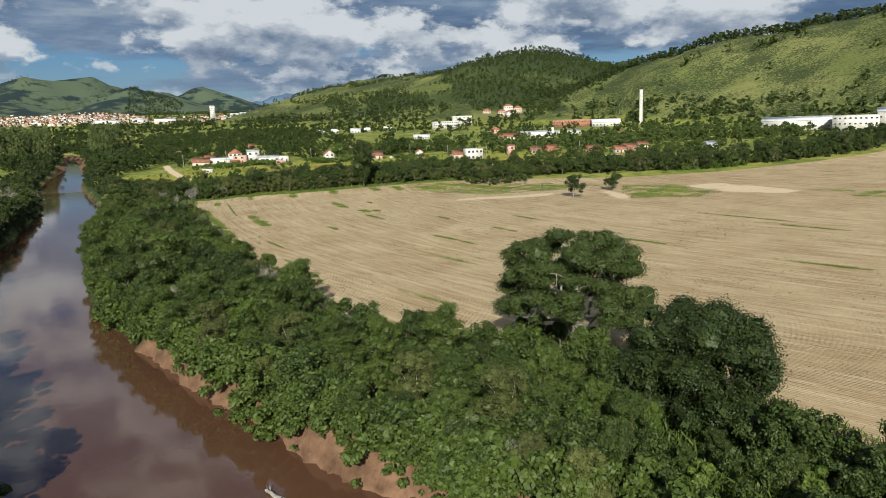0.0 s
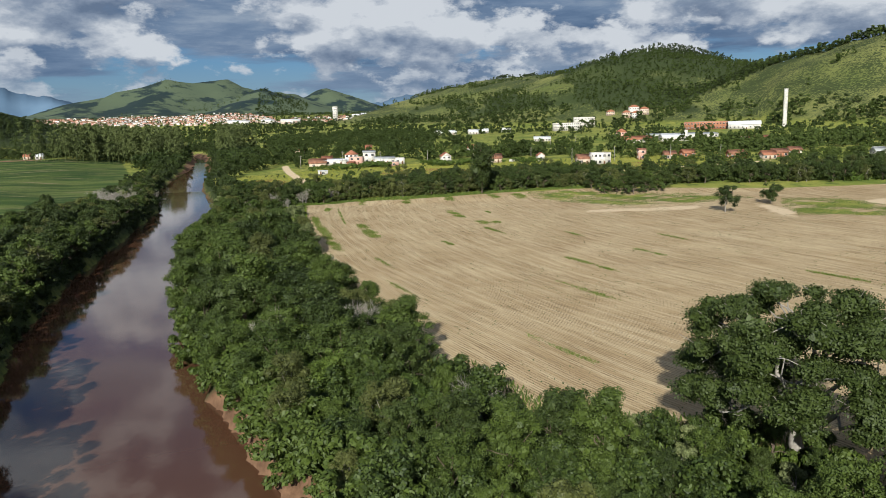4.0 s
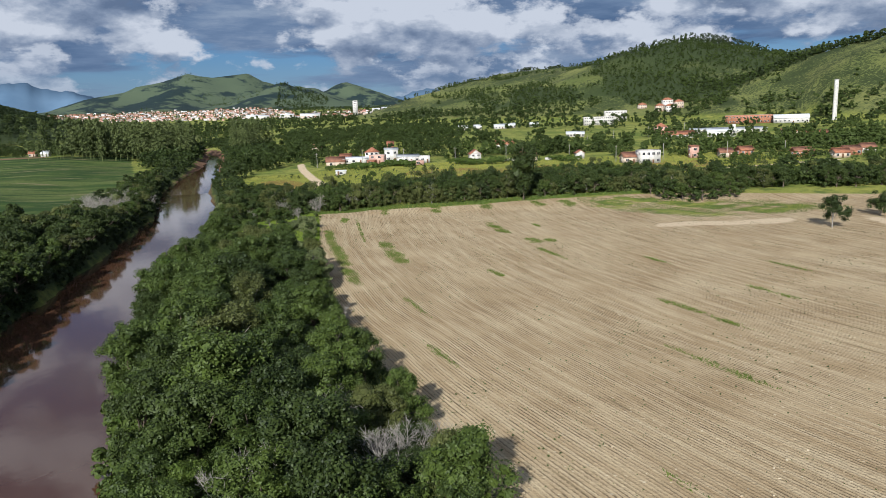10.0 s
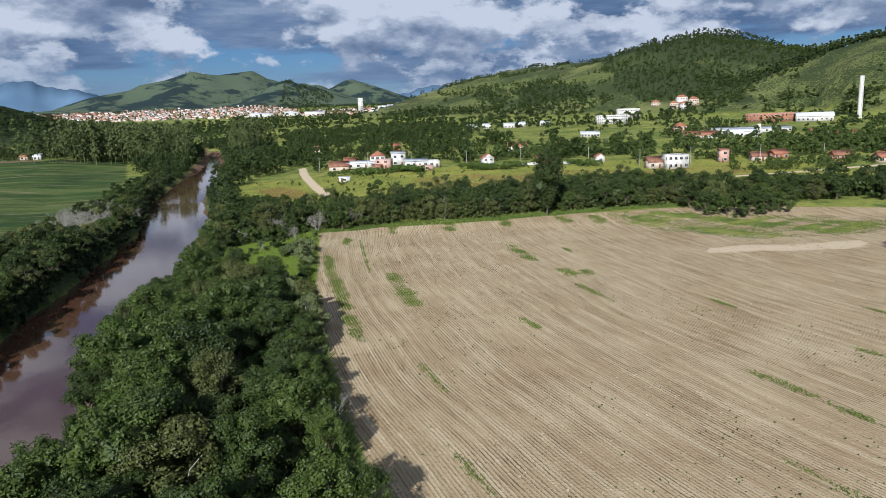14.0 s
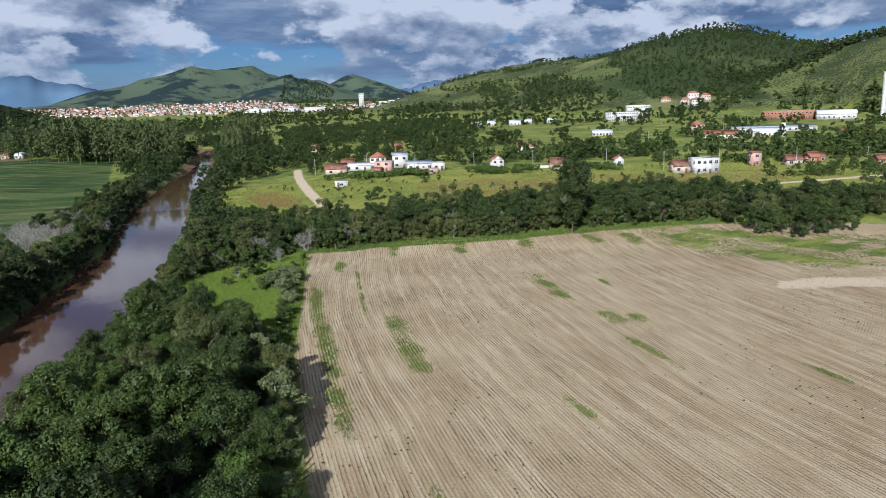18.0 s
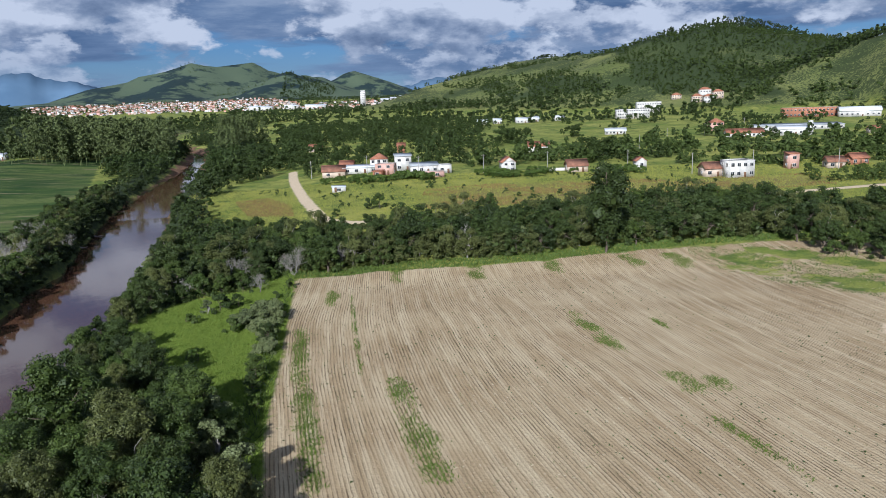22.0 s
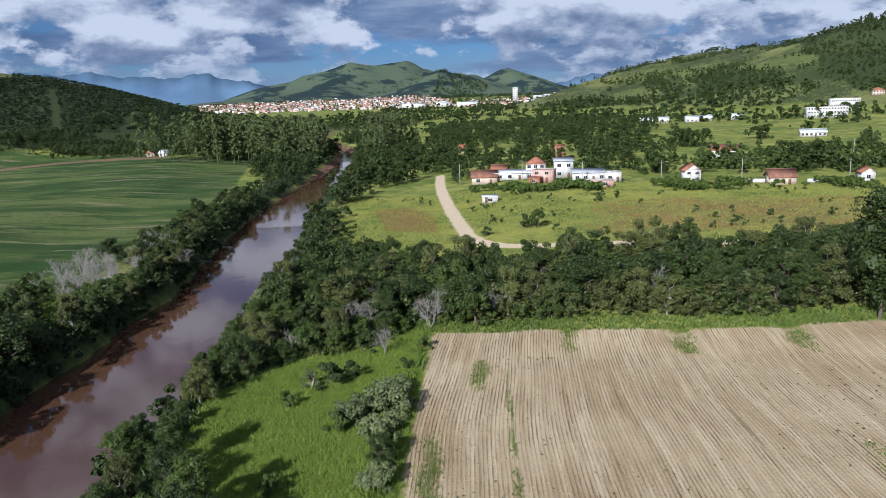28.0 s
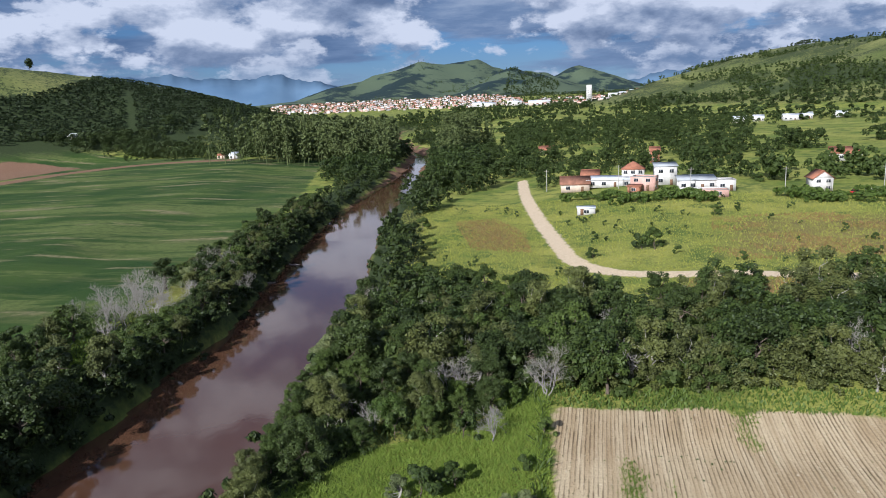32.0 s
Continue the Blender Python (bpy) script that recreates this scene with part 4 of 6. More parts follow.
def mass(name, kinds, places, low, high, material_of, label, category, wide=1.0):
    """Many plants in one mesh."""
    r = np.random.default_rng(len(places))
    vs, fs, n = [], [], 0
    zs = land(places[:, 0], places[:, 1]) if len(places) else []
    for (x, y), z in zip(places, zs):
        v, f = kinds[int(r.integers(len(kinds)))]
        t, s = r.uniform(0, 2 * math.pi), r.uniform(low, high)
        c, k = math.cos(t), math.sin(t)
        w = np.stack([(v[:, 0] * c - v[:, 1] * k) * s * wide + x, (v[:, 0] * k + v[:, 1] * c) * s * wide + y, v[:, 2] * s + z], 1)
        vs.append(w.astype(np.float32))
        fs.append(f + n)
        n += len(v)
    return tagged(new(name, mesh_of(name, np.vstack(vs), np.vstack(fs), [material_of])), label, category, kind="stuff")


def thin(count, box, keep, rng, tries=6):
    """Places in a box where keep(x, y) holds, looked for in batches until there are enough."""
    got = np.zeros((0, 2))
    for _ in range(tries):
        p = rng.uniform(box[:2], box[2:], (count, 2))
        got = np.vstack([got, p[keep(p[:, 0], p[:, 1])]])
        if len(got) >= count:
            break
    return got[:count]


FINE = [template(70 + n, 8.5, 4.6, 0.3, 20, 900, 0.26) for n in range(3)]
MID = [template(70 + n, 8.5, 4.6, 0.3, 16, 380, 0.45) for n in range(3)]
SPARSE = [template(74 + n, 8.0, 4.6, 0.2, 9, 150, 0.8) for n in range(3)]
FAR = [template(80 + n, 8.0, 4.8, 0.2, 4, 52, 1.2) for n in range(3)]
GUM = [template(90 + n, 22.0, 3.3, 3.5, 26, 560, 0.5, 0.2) for n in range(3)]
BUSH = [template(95 + n, 2.0, 1.7, 0.0, 1, 12, 0.9) for n in range(2)]
rng = np.random.default_rng(77)


def off_river(x, y, gap):
    return off_line(x, y, RIVER_F)[0] > gap


def clumpy(x, y, size, level, seed=0.0):
    return wrinkle(x, y, size, seed) + 0.5 * wrinkle(x, y, size * 0.37, seed + 2) > level


def river_fringe(x, y):
    r, side, _ = off_line(x, y, RIVER_F)
    return (r > 14.5) & (r < np.where(side > 0, np.interp(y, [330, 420, 520, 700], [30, 24, 40, 60]), np.interp(y, [470, 600, 900], [26, 30, 60]))) & ((side > 0) | (y > 470))


mass("riverside_wood", MID, thin(420, (-360, 335, -40, 980), river_fringe, rng, 30), 0.6, 1.15, LEAF_DARK, "dark green woods that line the river", "woodland")
mass("bend_wood", MID, thin(240, (-260, 560, -110, 800), lambda x, y: off_river(x, y, np.where(y > 620, 9.5, 13.5)) & ~off_river(x, y, 46) & ~inside(x, y, CROP), rng, 12), 0.9, 1.4, LEAF, "green woods closing round the river's bend", "woodland")
mass("belt_wood", FINE, thin(300, (-95, 300, 330, 380), lambda x, y: (off_line(x, y, BELT_F)[1] < 0) & (off_line(x, y, BELT_F)[0] > 2.2) & (off_line(x, y, BELT_F)[0] < np.where(x < 100, 40, 24)) & off_river(x, y, 15) & (off_line(x, y, ROAD_F)[0] > 6), rng, 20), 0.5, 1.0, LEAF, "close-grown small trees that fill the belt behind the field", "woodland")
mass("belt_thicket", FINE, thin(170, (-80, 300, 120, 350), lambda x, y: (off_line(x, y, BELT_F)[1] < 0) & (off_line(x, y, BELT_F)[0] > 1.4) & (off_line(x, y, BELT_F)[0] < 12) & off_river(x, y, 15), rng, 30), 0.35, 0.75, LEAF_OLIVE, "dark thicket along the field's end", "thicket")
mass("low_bank_scrub", [template(64 + n, 3.2, 2.4, 0.0, 9, 520, 0.19) for n in range(2)], thin(560, (-45, -15, 60, 150), lambda x, y: (off_line(x, y, RIVER_F)[1] > 0) & off_river(x, y, np.where(clumpy(x, y, 6.0, 0.0, 4.0), 12.2, 13.6)) & ~off_river(x, y, 17.0), rng, 40), 0.7, 1.5, LEAF, "leafy scrub hanging over the red cut bank", "scrub")
mass("riverside_thicket", [template(61 + n, 4.6, 3.2, 0.0, 14, 1700, 0.15) for n in range(2)], thin(110, (-10, 8, 46, 100), belt_keep, rng, 20), 0.6, 1.15, LEAF, "close green thicket between the river and the field", "thicket")
mass("meadow_bushes", [template(66 + n, 2.0, 1.6, 0.0, 5, 150, 0.25) for n in range(2)], thin(170, (-110, 365, 220, 470), lambda x, y: off_river(x, y, 22) & (off_line(x, y, ROAD_F)[0] > 6) & clumpy(x, y, 17, 0.15, 3.0) & (y > 372 + 0.05 * x), rng, 10), 0.4, 1.1, LEAF, "small bushes dotted over the meadow", "bushes")
mass("garden_hedges", [template(68 + n, 2.6, 2.0, 0.0, 6, 180, 0.3) for n in range(2)], thin(260, (-58, 448, 260, 476), lambda x, y: (off_line(x, y, ROAD_F)[0] > 5) & (np.abs(y - (464 - 0.02 * x)) < 9) & clumpy(x, y, 9, 0.15, 7.0) & (x < 90), rng, 30), 0.4, 1.5, LEAF_BRIGHT, "bright-green garden bushes before the village houses", "bushes")


mass("far_bank_scrub", [template(64 + n, 3.0, 2.4, 0.0, 7, 260, 0.3) for n in range(2)], thin(700, (-190, 150, -60, 480), lambda x, y: (off_line(x, y, RIVER_F)[1] < 0) & off_river(x, y, 12.5) & ~off_river(x, y, 21), rng, 30), 0.5, 1.15, LEAF_DARK, "dark scrub leaning over the river's far bank", "scrub")


def shore(x, y):
    r, side, _ = off_line(x, y, RIVER_F)
    return (r > 12.7) & (r < 15.2) & (side < 0) | (r > 14.0) & (r < np.where(y < 150, 18, 15.4)) & (side > 0) & clumpy(x, y, 8, -0.5)


SCRUB = [template(60 + n, 2.6, 2.0, 0.0, 5, 150, 0.3) for n in range(2)]
mass("belt_scrub", SCRUB, thin(420, (-90, 300, 330, 380), lambda x, y: (off_line(x, y, BELT_F)[1] < 0) & (off_line(x, y, BELT_F)[0] > 1.0) & (off_line(x, y, BELT_F)[0] < 30) & off_river(x, y, 15) & (off_line(x, y, ROAD_F)[0] > 6), rng, 30), 1.0, 1.9, LEAF_DARK, "dark scrub filling the belt of trees", "scrub")
mass("shore_scrub", SCRUB, thin(640, (-190, 20, 40, 640), shore, rng, 40), 0.6, 1.2, LEAF_DARK, "low dark scrub hanging over the water's edge", "scrub")
HOUSE_YARD = [(-62, 470), (0, 455), (60, 462), (60, 492), (-10, 515), (-62, 512)]
mass("village_wood", MID, thin(560, (-150, 505, 130, 960), lambda x, y: off_river(x, y, 20) & ~inside(x, y, HOUSE_YARD) & (off_line(x, y, ROAD_F)[0] > 5) & clumpy(x, y, 45, -0.45 + 1.1 * ease(x, -30, 110) * ease(y, 520, 580)), rng), 0.65, 1.5, LEAF_FAR, "dense green trees behind the village", "woodland")
mass("garden_trees", SPARSE, thin(760, (14, 440, 420, 690), lambda x, y: clumpy(x, y, 30, np.where(y < 560, -0.35, 0.55), 4.0) & (y > 456 + 44 * (x < 115)) & (off_line(x, y, np.array([(60, 478), (160, 455), (230, 430)], float))[0] > 6), rng), 0.22, 1.2, LEAF_FAR, "garden trees among the houses", "woodland")
mass("hedge_wood", MID, thin(160, (150, 310, 480, 520), lambda x, y: (off_line(x, y, BELT_F)[1] < 0) & (off_line(x, y, BELT_F)[0] > 4) & (off_line(x, y, BELT_F)[0] < 42), rng, 30), 0.7, 1.15, LEAF_DARK, "dark belt of trees behind the bare field", "woodland")
BUILT = np.array([(378, 770), (347, 795), (262, 655), (237, 612), (206, 615), (214, 680), (285, 597), (287, 566), (219, 912), (240, 650), (285, 660), (427, 777)], float)


def in_grounds(x, y):
    far = np.min(np.hypot(x[:, None] - BUILT[:, 0], y[:, None] - BUILT[:, 1]), 1) > 26
    return far & clumpy(x, y, 24, 0.32, 11.0) & (land(x, y) < 50)


mass("park_trees", SPARSE, thin(300, (150, 560, 520, 880), in_grounds, rng, 20), 0.22, 1.15, LEAF_FAR, "dark trees in rows and clumps round the halls", "woodland")
mass("lane_trees", MID, thin(170, (140, 385, 320, 428), lambda x, y: clumpy(x, y, 13, -0.1, 12.0) & (np.hypot(x - 121, y - 432) > 14) & (np.hypot(x - 213, y - 414) > 9) & (np.hypot(x - 268, y - 399) > 8) & (np.hypot(x - 226, y - 426) > 9) & (off_line(x, y, ROAD_F)[0] > 6), rng, 20), 0.3, 0.7, LEAF, "low trees before the row of cottages", "woodland")
mass("valley_trees", FAR, thin(1500, (-420, 900, 420, 1850), lambda x, y: clumpy(x, y, 70, 0.22, 5.0) & (land(x, y) < 60), rng, 8), 0.7, 1.5, LEAF_FAR, "scattered trees and copses in the far valley", "woodland")
GUM_LEAF = leafy("leaf_gum", (0.050, 0.070, 0.020), (0.175, 0.205, 0.065), 0.6)
mass("gum_trees", GUM, thin(280, (-300, 610, -140, 780), lambda x, y: off_river(x, y, 16) & (y > 640 + 0.28 * (x + 220)), rng), 0.95, 1.5, GUM_LEAF, "tall eucalyptus stand with pale stems beyond the crops", "woodland")
mass("hill_foot_wood", MID, thin(420, (-530, 600, -300, 730), lambda x, y: (land(x, y) > 9.5) & (hump(x, y, HILL_COFFEE, 8.0) < 19) & (y > 660 + 0.25 * (x + 300)) & (within_of(x, y, STRIP, 6.0) < 0.1) & (within_of(x, y, FALLOW, 4.0) < 0.1), rng, 14), 0.5, 0.95, LEAF_DARK, "dark band of trees along the foot of the coffee hill", "woodland")
mass("slope_wood", MID, thin(620, (-520, 660, -230, 1250), lambda x, y: off_river(x, y, 20) & ((land(x, y) < 26) | (x > -440) & clumpy(x, y, 60, -0.3, 1.0)), rng), 0.6, 1.1, LEAF_DARK, "dark woods at the foot of the coffee hill", "woodland")


def range_wood(x, y):
    h = hump(x, y, HILL_RANGE, 20.0)
    core = in_core(x, y)
    return (h > 8) & ((core & clumpy(x, y, 55, -0.95, 2.0)) | clumpy(x, y, 48, 0.32, 3.0))


mass("hillside_wood", FAR, thin(6500, (-60, 1050, 1000, 2050), range_wood, rng, 9), 0.4, 1.0, LEAF_FAR, "dark scrub and woods on the pasture hill", "woodland")
mass("hilltop_pines", [template(88, 13.0, 3.0, 2.0, 6, 70, 1.1)], thin(330, (360, 1380, 760, 1480), lambda x, y: off_line(x, y, HILL_RANGE)[0] < 34, rng, 14), 0.6, 1.3, LEAF_DARK, "ragged line of dark trees along the hilltop", "woodland")
mass("ridge_trees", FAR, thin(420, (-60, 1500, 420, 2060), lambda x, y: (off_line(x, y, HILL_RANGE)[0] < 14) & clumpy(x, y, 30, -0.1, 6.0), rng, 40), 0.5, 0.9, LEAF_DARK, "line of trees along the ridge", "woodland")


def grass_hill_wood(x, y):
    h = hump(x, y, HILL_GRASS, 15.0)
    r, side, along = off_line(x, y, HILL_GRASS)
    return (h > 2) & ((r < 40) & (side < 0) | (r < 16) | clumpy(x, y, 34, 0.66, 7.0) | ((h < 26) & clumpy(x, y, 26, 0.0, 8.0)))


mass("crest_wood", FAR, thin(1300, (380, 300, 1000, 1250), lambda x, y: (off_line(x, y, HILL_GRASS)[0] < 34) & clumpy(x, y, 40, -0.9, 2.0), rng, 40), 0.6, 1.3, LEAF_DARK, "dark wood along the pasture hill's crest", "woodland")
mass("pasture_trees", FAR, thin(2400, (380, 300, 1000, 1250), grass_hill_wood, rng, 12), 0.55, 1.3, LEAF_FAR, "single trees and copses on the green pasture hill", "woodland")
mass("knoll_wood", FAR, thin(420, (-560, 2620, -330, 2930), lambda x, y: (x > -520 + (2900 - y) * 0.1) & clumpy(x, y, 45, -0.6, 3.0), rng, 10), 0.7, 1.3, LEAF_FAR, "dark wood on the face of the knoll behind the town", "woodland")
mass("town_hill_wood", FAR, thin(1100, (-1600, 2500, 100, 3900), lambda x, y: (land(x, y) > 95) & clumpy(x, y, 150, 0.45, 9.0), rng, 8), 0.4, 0.8, LEAF_FAR, "woods on the hills behind the town", "woodland")


def coffee_rows():
    """Bushes along the contours of the hill."""
    p = rng.uniform((-900, 480), (-400, 1010), (110000, 2))
    z = land(p[:, 0], p[:, 1])
    h = hump(p[:, 0], p[:, 1], HILL_COFFEE, 8.0)
    lane = off_line(p[:, 0], p[:, 1], np.array([(-436, 832), (-417, 780), (-400, 740)], float))[0]
    lane = np.minimum(lane, off_line(p[:, 0], p[:, 1], np.array([(-513, 813), (-475, 769), (-450, 735)], float))[0])
    keep = (h > 16) & (np.mod(z, 1.9) < 0.75) & (lane > 4) & (off_line(p[:, 0], p[:, 1], HILL_COFFEE)[1] > 0)
    keep &= ~inside(p[:, 0], p[:, 1], HILL_PASTURE)
    return p[keep][:15000]


COFFEE_LEAF = leafy("leaf_coffee", (0.010, 0.022, 0.008), (0.045, 0.065, 0.018))
mass("coffee_bushes", BUSH, coffee_rows(), 0.7, 1.05, COFFEE_LEAF, "rows of dark coffee bushes on the hillside", "plantation", 1.25)
tagged(set_down(tall_kind("lone_tree", 63, 9.5, 4.0, 1.4, 900, 0.5, LEAF_DARK, "lone dark tree on the hill's crest"), -612, 798), category="tree")


def blades(rng, places, low, high, wide, lean=0.35):
    """Upright blades: one folded quad each."""
    n = len(places)
    z = land(places[:, 0], places[:, 1])
    t = rng.uniform(0, 2 * math.pi, n)
    a = np.stack([np.cos(t), np.sin(t), 0 * t], 1)
    h = rng.uniform(low, high, n)[:, None]
    tip = rng.normal(size=(n, 3)) * lean
    tip[:, 2] = 1
    base = np.stack([places[:, 0], places[:, 1], z - 0.04], 1)
    w = wide * rng.uniform(0.7, 1.3, n)[:, None]
    v = np.stack([base - a * w * 0.5, base + a * w * 0.5, base + tip * h + a * w * 0.35, base + tip * h * 0.9 - a * w * 0.45], 1).reshape(-1, 3)
    return v, np.arange(4 * n).reshape(-1, 4)


def turf(name, places, low, high, wide, mat, label, category, lean=0.35):
    return tagged(new(name, mesh_of(name, *blades(rng, places, low, high, wide, lean), [mat])), label, category, kind="stuff")


def under_keep(x, y):
    r, side, _ = off_line(x, y, RIVER_F)
    e, es, _ = off_line(x, y, EDGE_F)
    return (((side > 0) & (es < 0) & (e > 0.6) & (r < 75)) | ((side < 0) & (r < 44))) & (r > 13.6) & ~inside(x, y, GLADE)


under = thin(80000, (-150, 5, 48, 330), under_keep, rng, 8)
tagged(new("undergrowth", mesh_of("undergrowth", *joined([blades(rng, under[:40000], 0.4, 1.4, 0.16, 0.6), blades(rng, under[40000:], 0.2, 0.9, 0.2, 1.0)]), [LEAF])), "green undergrowth of shoots and creepers below the trees", "undergrowth", kind="stuff")
turf("glade_grass", thin(150000, (-72, 205, -20, 308), lambda x, y: (inside(x, y, GLADE) | (off_line(x, y, EDGE_F)[1] < 0) & (off_line(x, y, EDGE_F)[0] < 7)) & off_river(x, y, 15), rng, 4), 0.12, 0.55, 0.06, GRASS_BLADE, "tall bright-green grass beside the field", "grass", 0.8)
turf("corner_grass", thin(14000, (50, 214, 160, 318), lambda x, y: (inside(x, y, LAWNS[2]) | inside(x, y, LAWNS[0])) & clumpy(x, y, 5.0, -0.25, 2.0), rng, 8), 0.08, 0.32, 0.16, LEAF_BRIGHT, "rough grass growing over the field's corner", "grass", 0.8)
turf("bank_grass", thin(6000, (-122, 300, -104, 318), lambda x, y: inside(x, y, [(-120, 302), (-104, 302), (-107, 316), (-119, 316)]), rng, 4), 0.2, 0.6, 0.15, GRASS_BLADE, "bright grass patch on the far bank", "grass", 0.7)
turf("verge_grass", thin(9000, (-40, 298, 110, 324), lambda x, y: (off_line(x, y, BELT_F)[0] < 3.2), rng, 8), 0.2, 0.6, 0.2, LEAF_BRIGHT, "green verge at the end of the field", "grass")
turf("meadow_grass", thin(120000, (-115, 335, 190, 480), lambda x, y: off_river(x, y, 18) & (off_line(x, y, ROAD_F)[0] > 2.4), rng, 2), 0.15, 0.5, 0.13, GRASS_MEADOW, "rough meadow grass beyond the belt", "grass", 0.5)
turf("dry_weeds", thin(16000, (-90, 335, 160, 450), lambda x, y: inside(x, y, [(-68, 398), (-51, 394), (-58, 425), (-72, 449), (-85, 444)]) | inside(x, y, [(-10, 375), (70, 380), (150, 400), (150, 430), (40, 440), (-5, 430)]) & clumpy(x, y, 9, 0.1) | inside(x, y, [(-17, 348), (25, 350), (25, 361), (-15, 361)]), rng, 8), 0.15, 0.55, 0.2, GRASS_DRY, "rusty dry weeds in the meadow", "weeds")
turf("edge_grass", thin(22000, (10, 10, 70, 130), lambda x, y: (off_line(x, y, EDGE_F)[1] < 0) & off_river(x, y, 15) | (off_line(x, y, EDGE_F)[0] < 2.5), rng, 6), 0.25, 0.8, 0.12, LEAF_BRIGHT, "rank grass along the field's edge", "grass")


def in_rows(p):
    """Moves places to the nearest row of the field."""
    c = np.array([479.0, 328.0])
    d = p - c
    r = np.linalg.norm(d, axis=1)
    return c + d * ((np.round(r / 0.45) + 0.13 * rng.normal(size=len(r))) * 0.45 / r)[:, None]


def in_green(x, y):
    return streak_of(x, y) * (0.75 + 0.5 * wrinkle(x, y, 1.7, 2.0)) > 0.25 + 0.7 * rng.uniform(size=x.shape)


weeds = thin(60000, (-30, 100, 140, 306), in_green, rng, 40)
tagged(new("field_weeds", mesh_of("field_weeds", *blades(rng, in_rows(weeds), 0.10, 0.32, 0.09, 0.8), [WEED])), "green weed patches on the bare soil", "weeds", kind="stuff")


def seedlings():
    """Small plants and stalks standing in the rows of the field."""
    p = thin(80000, (-36, 60, 130, 312), lambda x, y: inside(x, y, FIELD), rng, 3)
    q = in_rows(p)
    thick = wrinkle(q[:, 0], q[:, 1], 17.0, 3.0) + 0.6 * wrinkle(q[:, 0], q[:, 1], 5.0, 1.0) + rng.normal(size=len(q)) * 0.5 + 0.7 * ease(-q[:, 0], 8, 26)
    return q[thick > 0.35]


row_plants = seedlings()
turf("row_seedlings", row_plants[::2], 0.06, 0.16, 0.14, LEAF, "seedlings in long curved rows", "seedlings", 0.8)
turf("row_stalks", row_plants[1::2], 0.05, 0.14, 0.22, STRAW, "dry stalks in long curved rows", "stubble", 1.0)
clods = thin(2600, (-25, 80, 120, 290), lambda x, y: inside(x, y, FIELD) & clumpy(x, y, 13, 0.1, 6.0), rng, 10)
mass("weed_tufts", [template(99, 0.45, 0.5, 0.0, 3, 34, 0.11)], clods, 0.15, 0.6, LEAF, "dark weed tufts dotted over the field", "weeds")

# ---- buildings ----
WHITE = plain("white_render", (0.60, 0.57, 0.52), 0.85, 0.3, 0.35, 5.0)
CREAM = plain("cream_render", (0.55, 0.44, 0.34), 0.88, 0.25, 0.35, 5.0)
PINK = plain("pink_render", (0.56, 0.34, 0.27), 0.88, 0.22, 0.35, 5.0)
BRICK = plain("raw_brick", (0.38, 0.17, 0.10), 0.92, 0.3, 0.5, 9.0)
TILE = plain("clay_tile", (0.33, 0.14, 0.08), 0.85, 0.35, 0.6, 7.0)
TILE_OLD = plain("old_clay_tile", (0.27, 0.13, 0.08), 0.9, 0.35, 0.6, 7.0)
SHEET = plain("grey_sheet_roof", (0.42, 0.43, 0.43), 0.6, 0.25, 0.3, 6.0)
SHEET_WHITE = plain("white_sheet_roof", (0.70, 0.71, 0.71), 0.55, 0.15, 0.2, 6.0)
GLASS = plain("dark_window_glass", (0.03, 0.035, 0.04), 0.15, 0.2, 0.5, 3.0, spec=0.5)
FRAME = plain("window_frame_paint", (0.55, 0.52, 0.48), 0.6, 0.2, 0.8, 6.0)
DOOR = plain("door_wood", (0.16, 0.09, 0.05), 0.7, 0.25, 1.0, 9.0)
CONCRETE = plain("concrete", (0.36, 0.34, 0.31), 0.92, 0.25, 0.5, 8.0)
RED = plain("red_car_paint", (0.45, 0.02, 0.02), 0.3, 0.1, 0.5, 3.0, spec=0.5)
TYRE = plain("tyre_rubber", (0.02, 0.02, 0.02), 0.9, 0.2)
WOOD = plain("weathered_wood", (0.24, 0.20, 0.16), 0.95, 0.35, 1.5, 14.0)

BOX_F = np.array([(0, 3, 2, 1), (4, 5, 6, 7), (0, 1, 5, 4), (1, 2, 6, 5), (2, 3, 7, 6), (3, 0, 4, 7)])


def slab(x0, y0, z0, x1, y1, z1):
    return np.array([(x0, y0, z0), (x1, y0, z0), (x1, y1, z0), (x0, y1, z0), (x0, y0, z1), (x1, y0, z1), (x1, y1, z1), (x0, y1, z1)], float), BOX_F


def prism(section, x0, x1):
    """A section of four points in y and z, drawn out along x."""
    a = [(x0, y, z) for y, z in section]
    b = [(x1, y, z) for y, z in section]
    return np.array(a + b, float), np.array([(0, 1, 2, 3), (7, 6, 5, 4), (0, 4, 5, 1), (1, 5, 6, 2), (2, 6, 7, 3), (3, 7, 4, 0)])


def solid(name, pieces, mat, parent, label=""):
    return part(name, mesh_of(name, *joined(pieces if isinstance(pieces, list) else [pieces]), [mat]), parent, label)


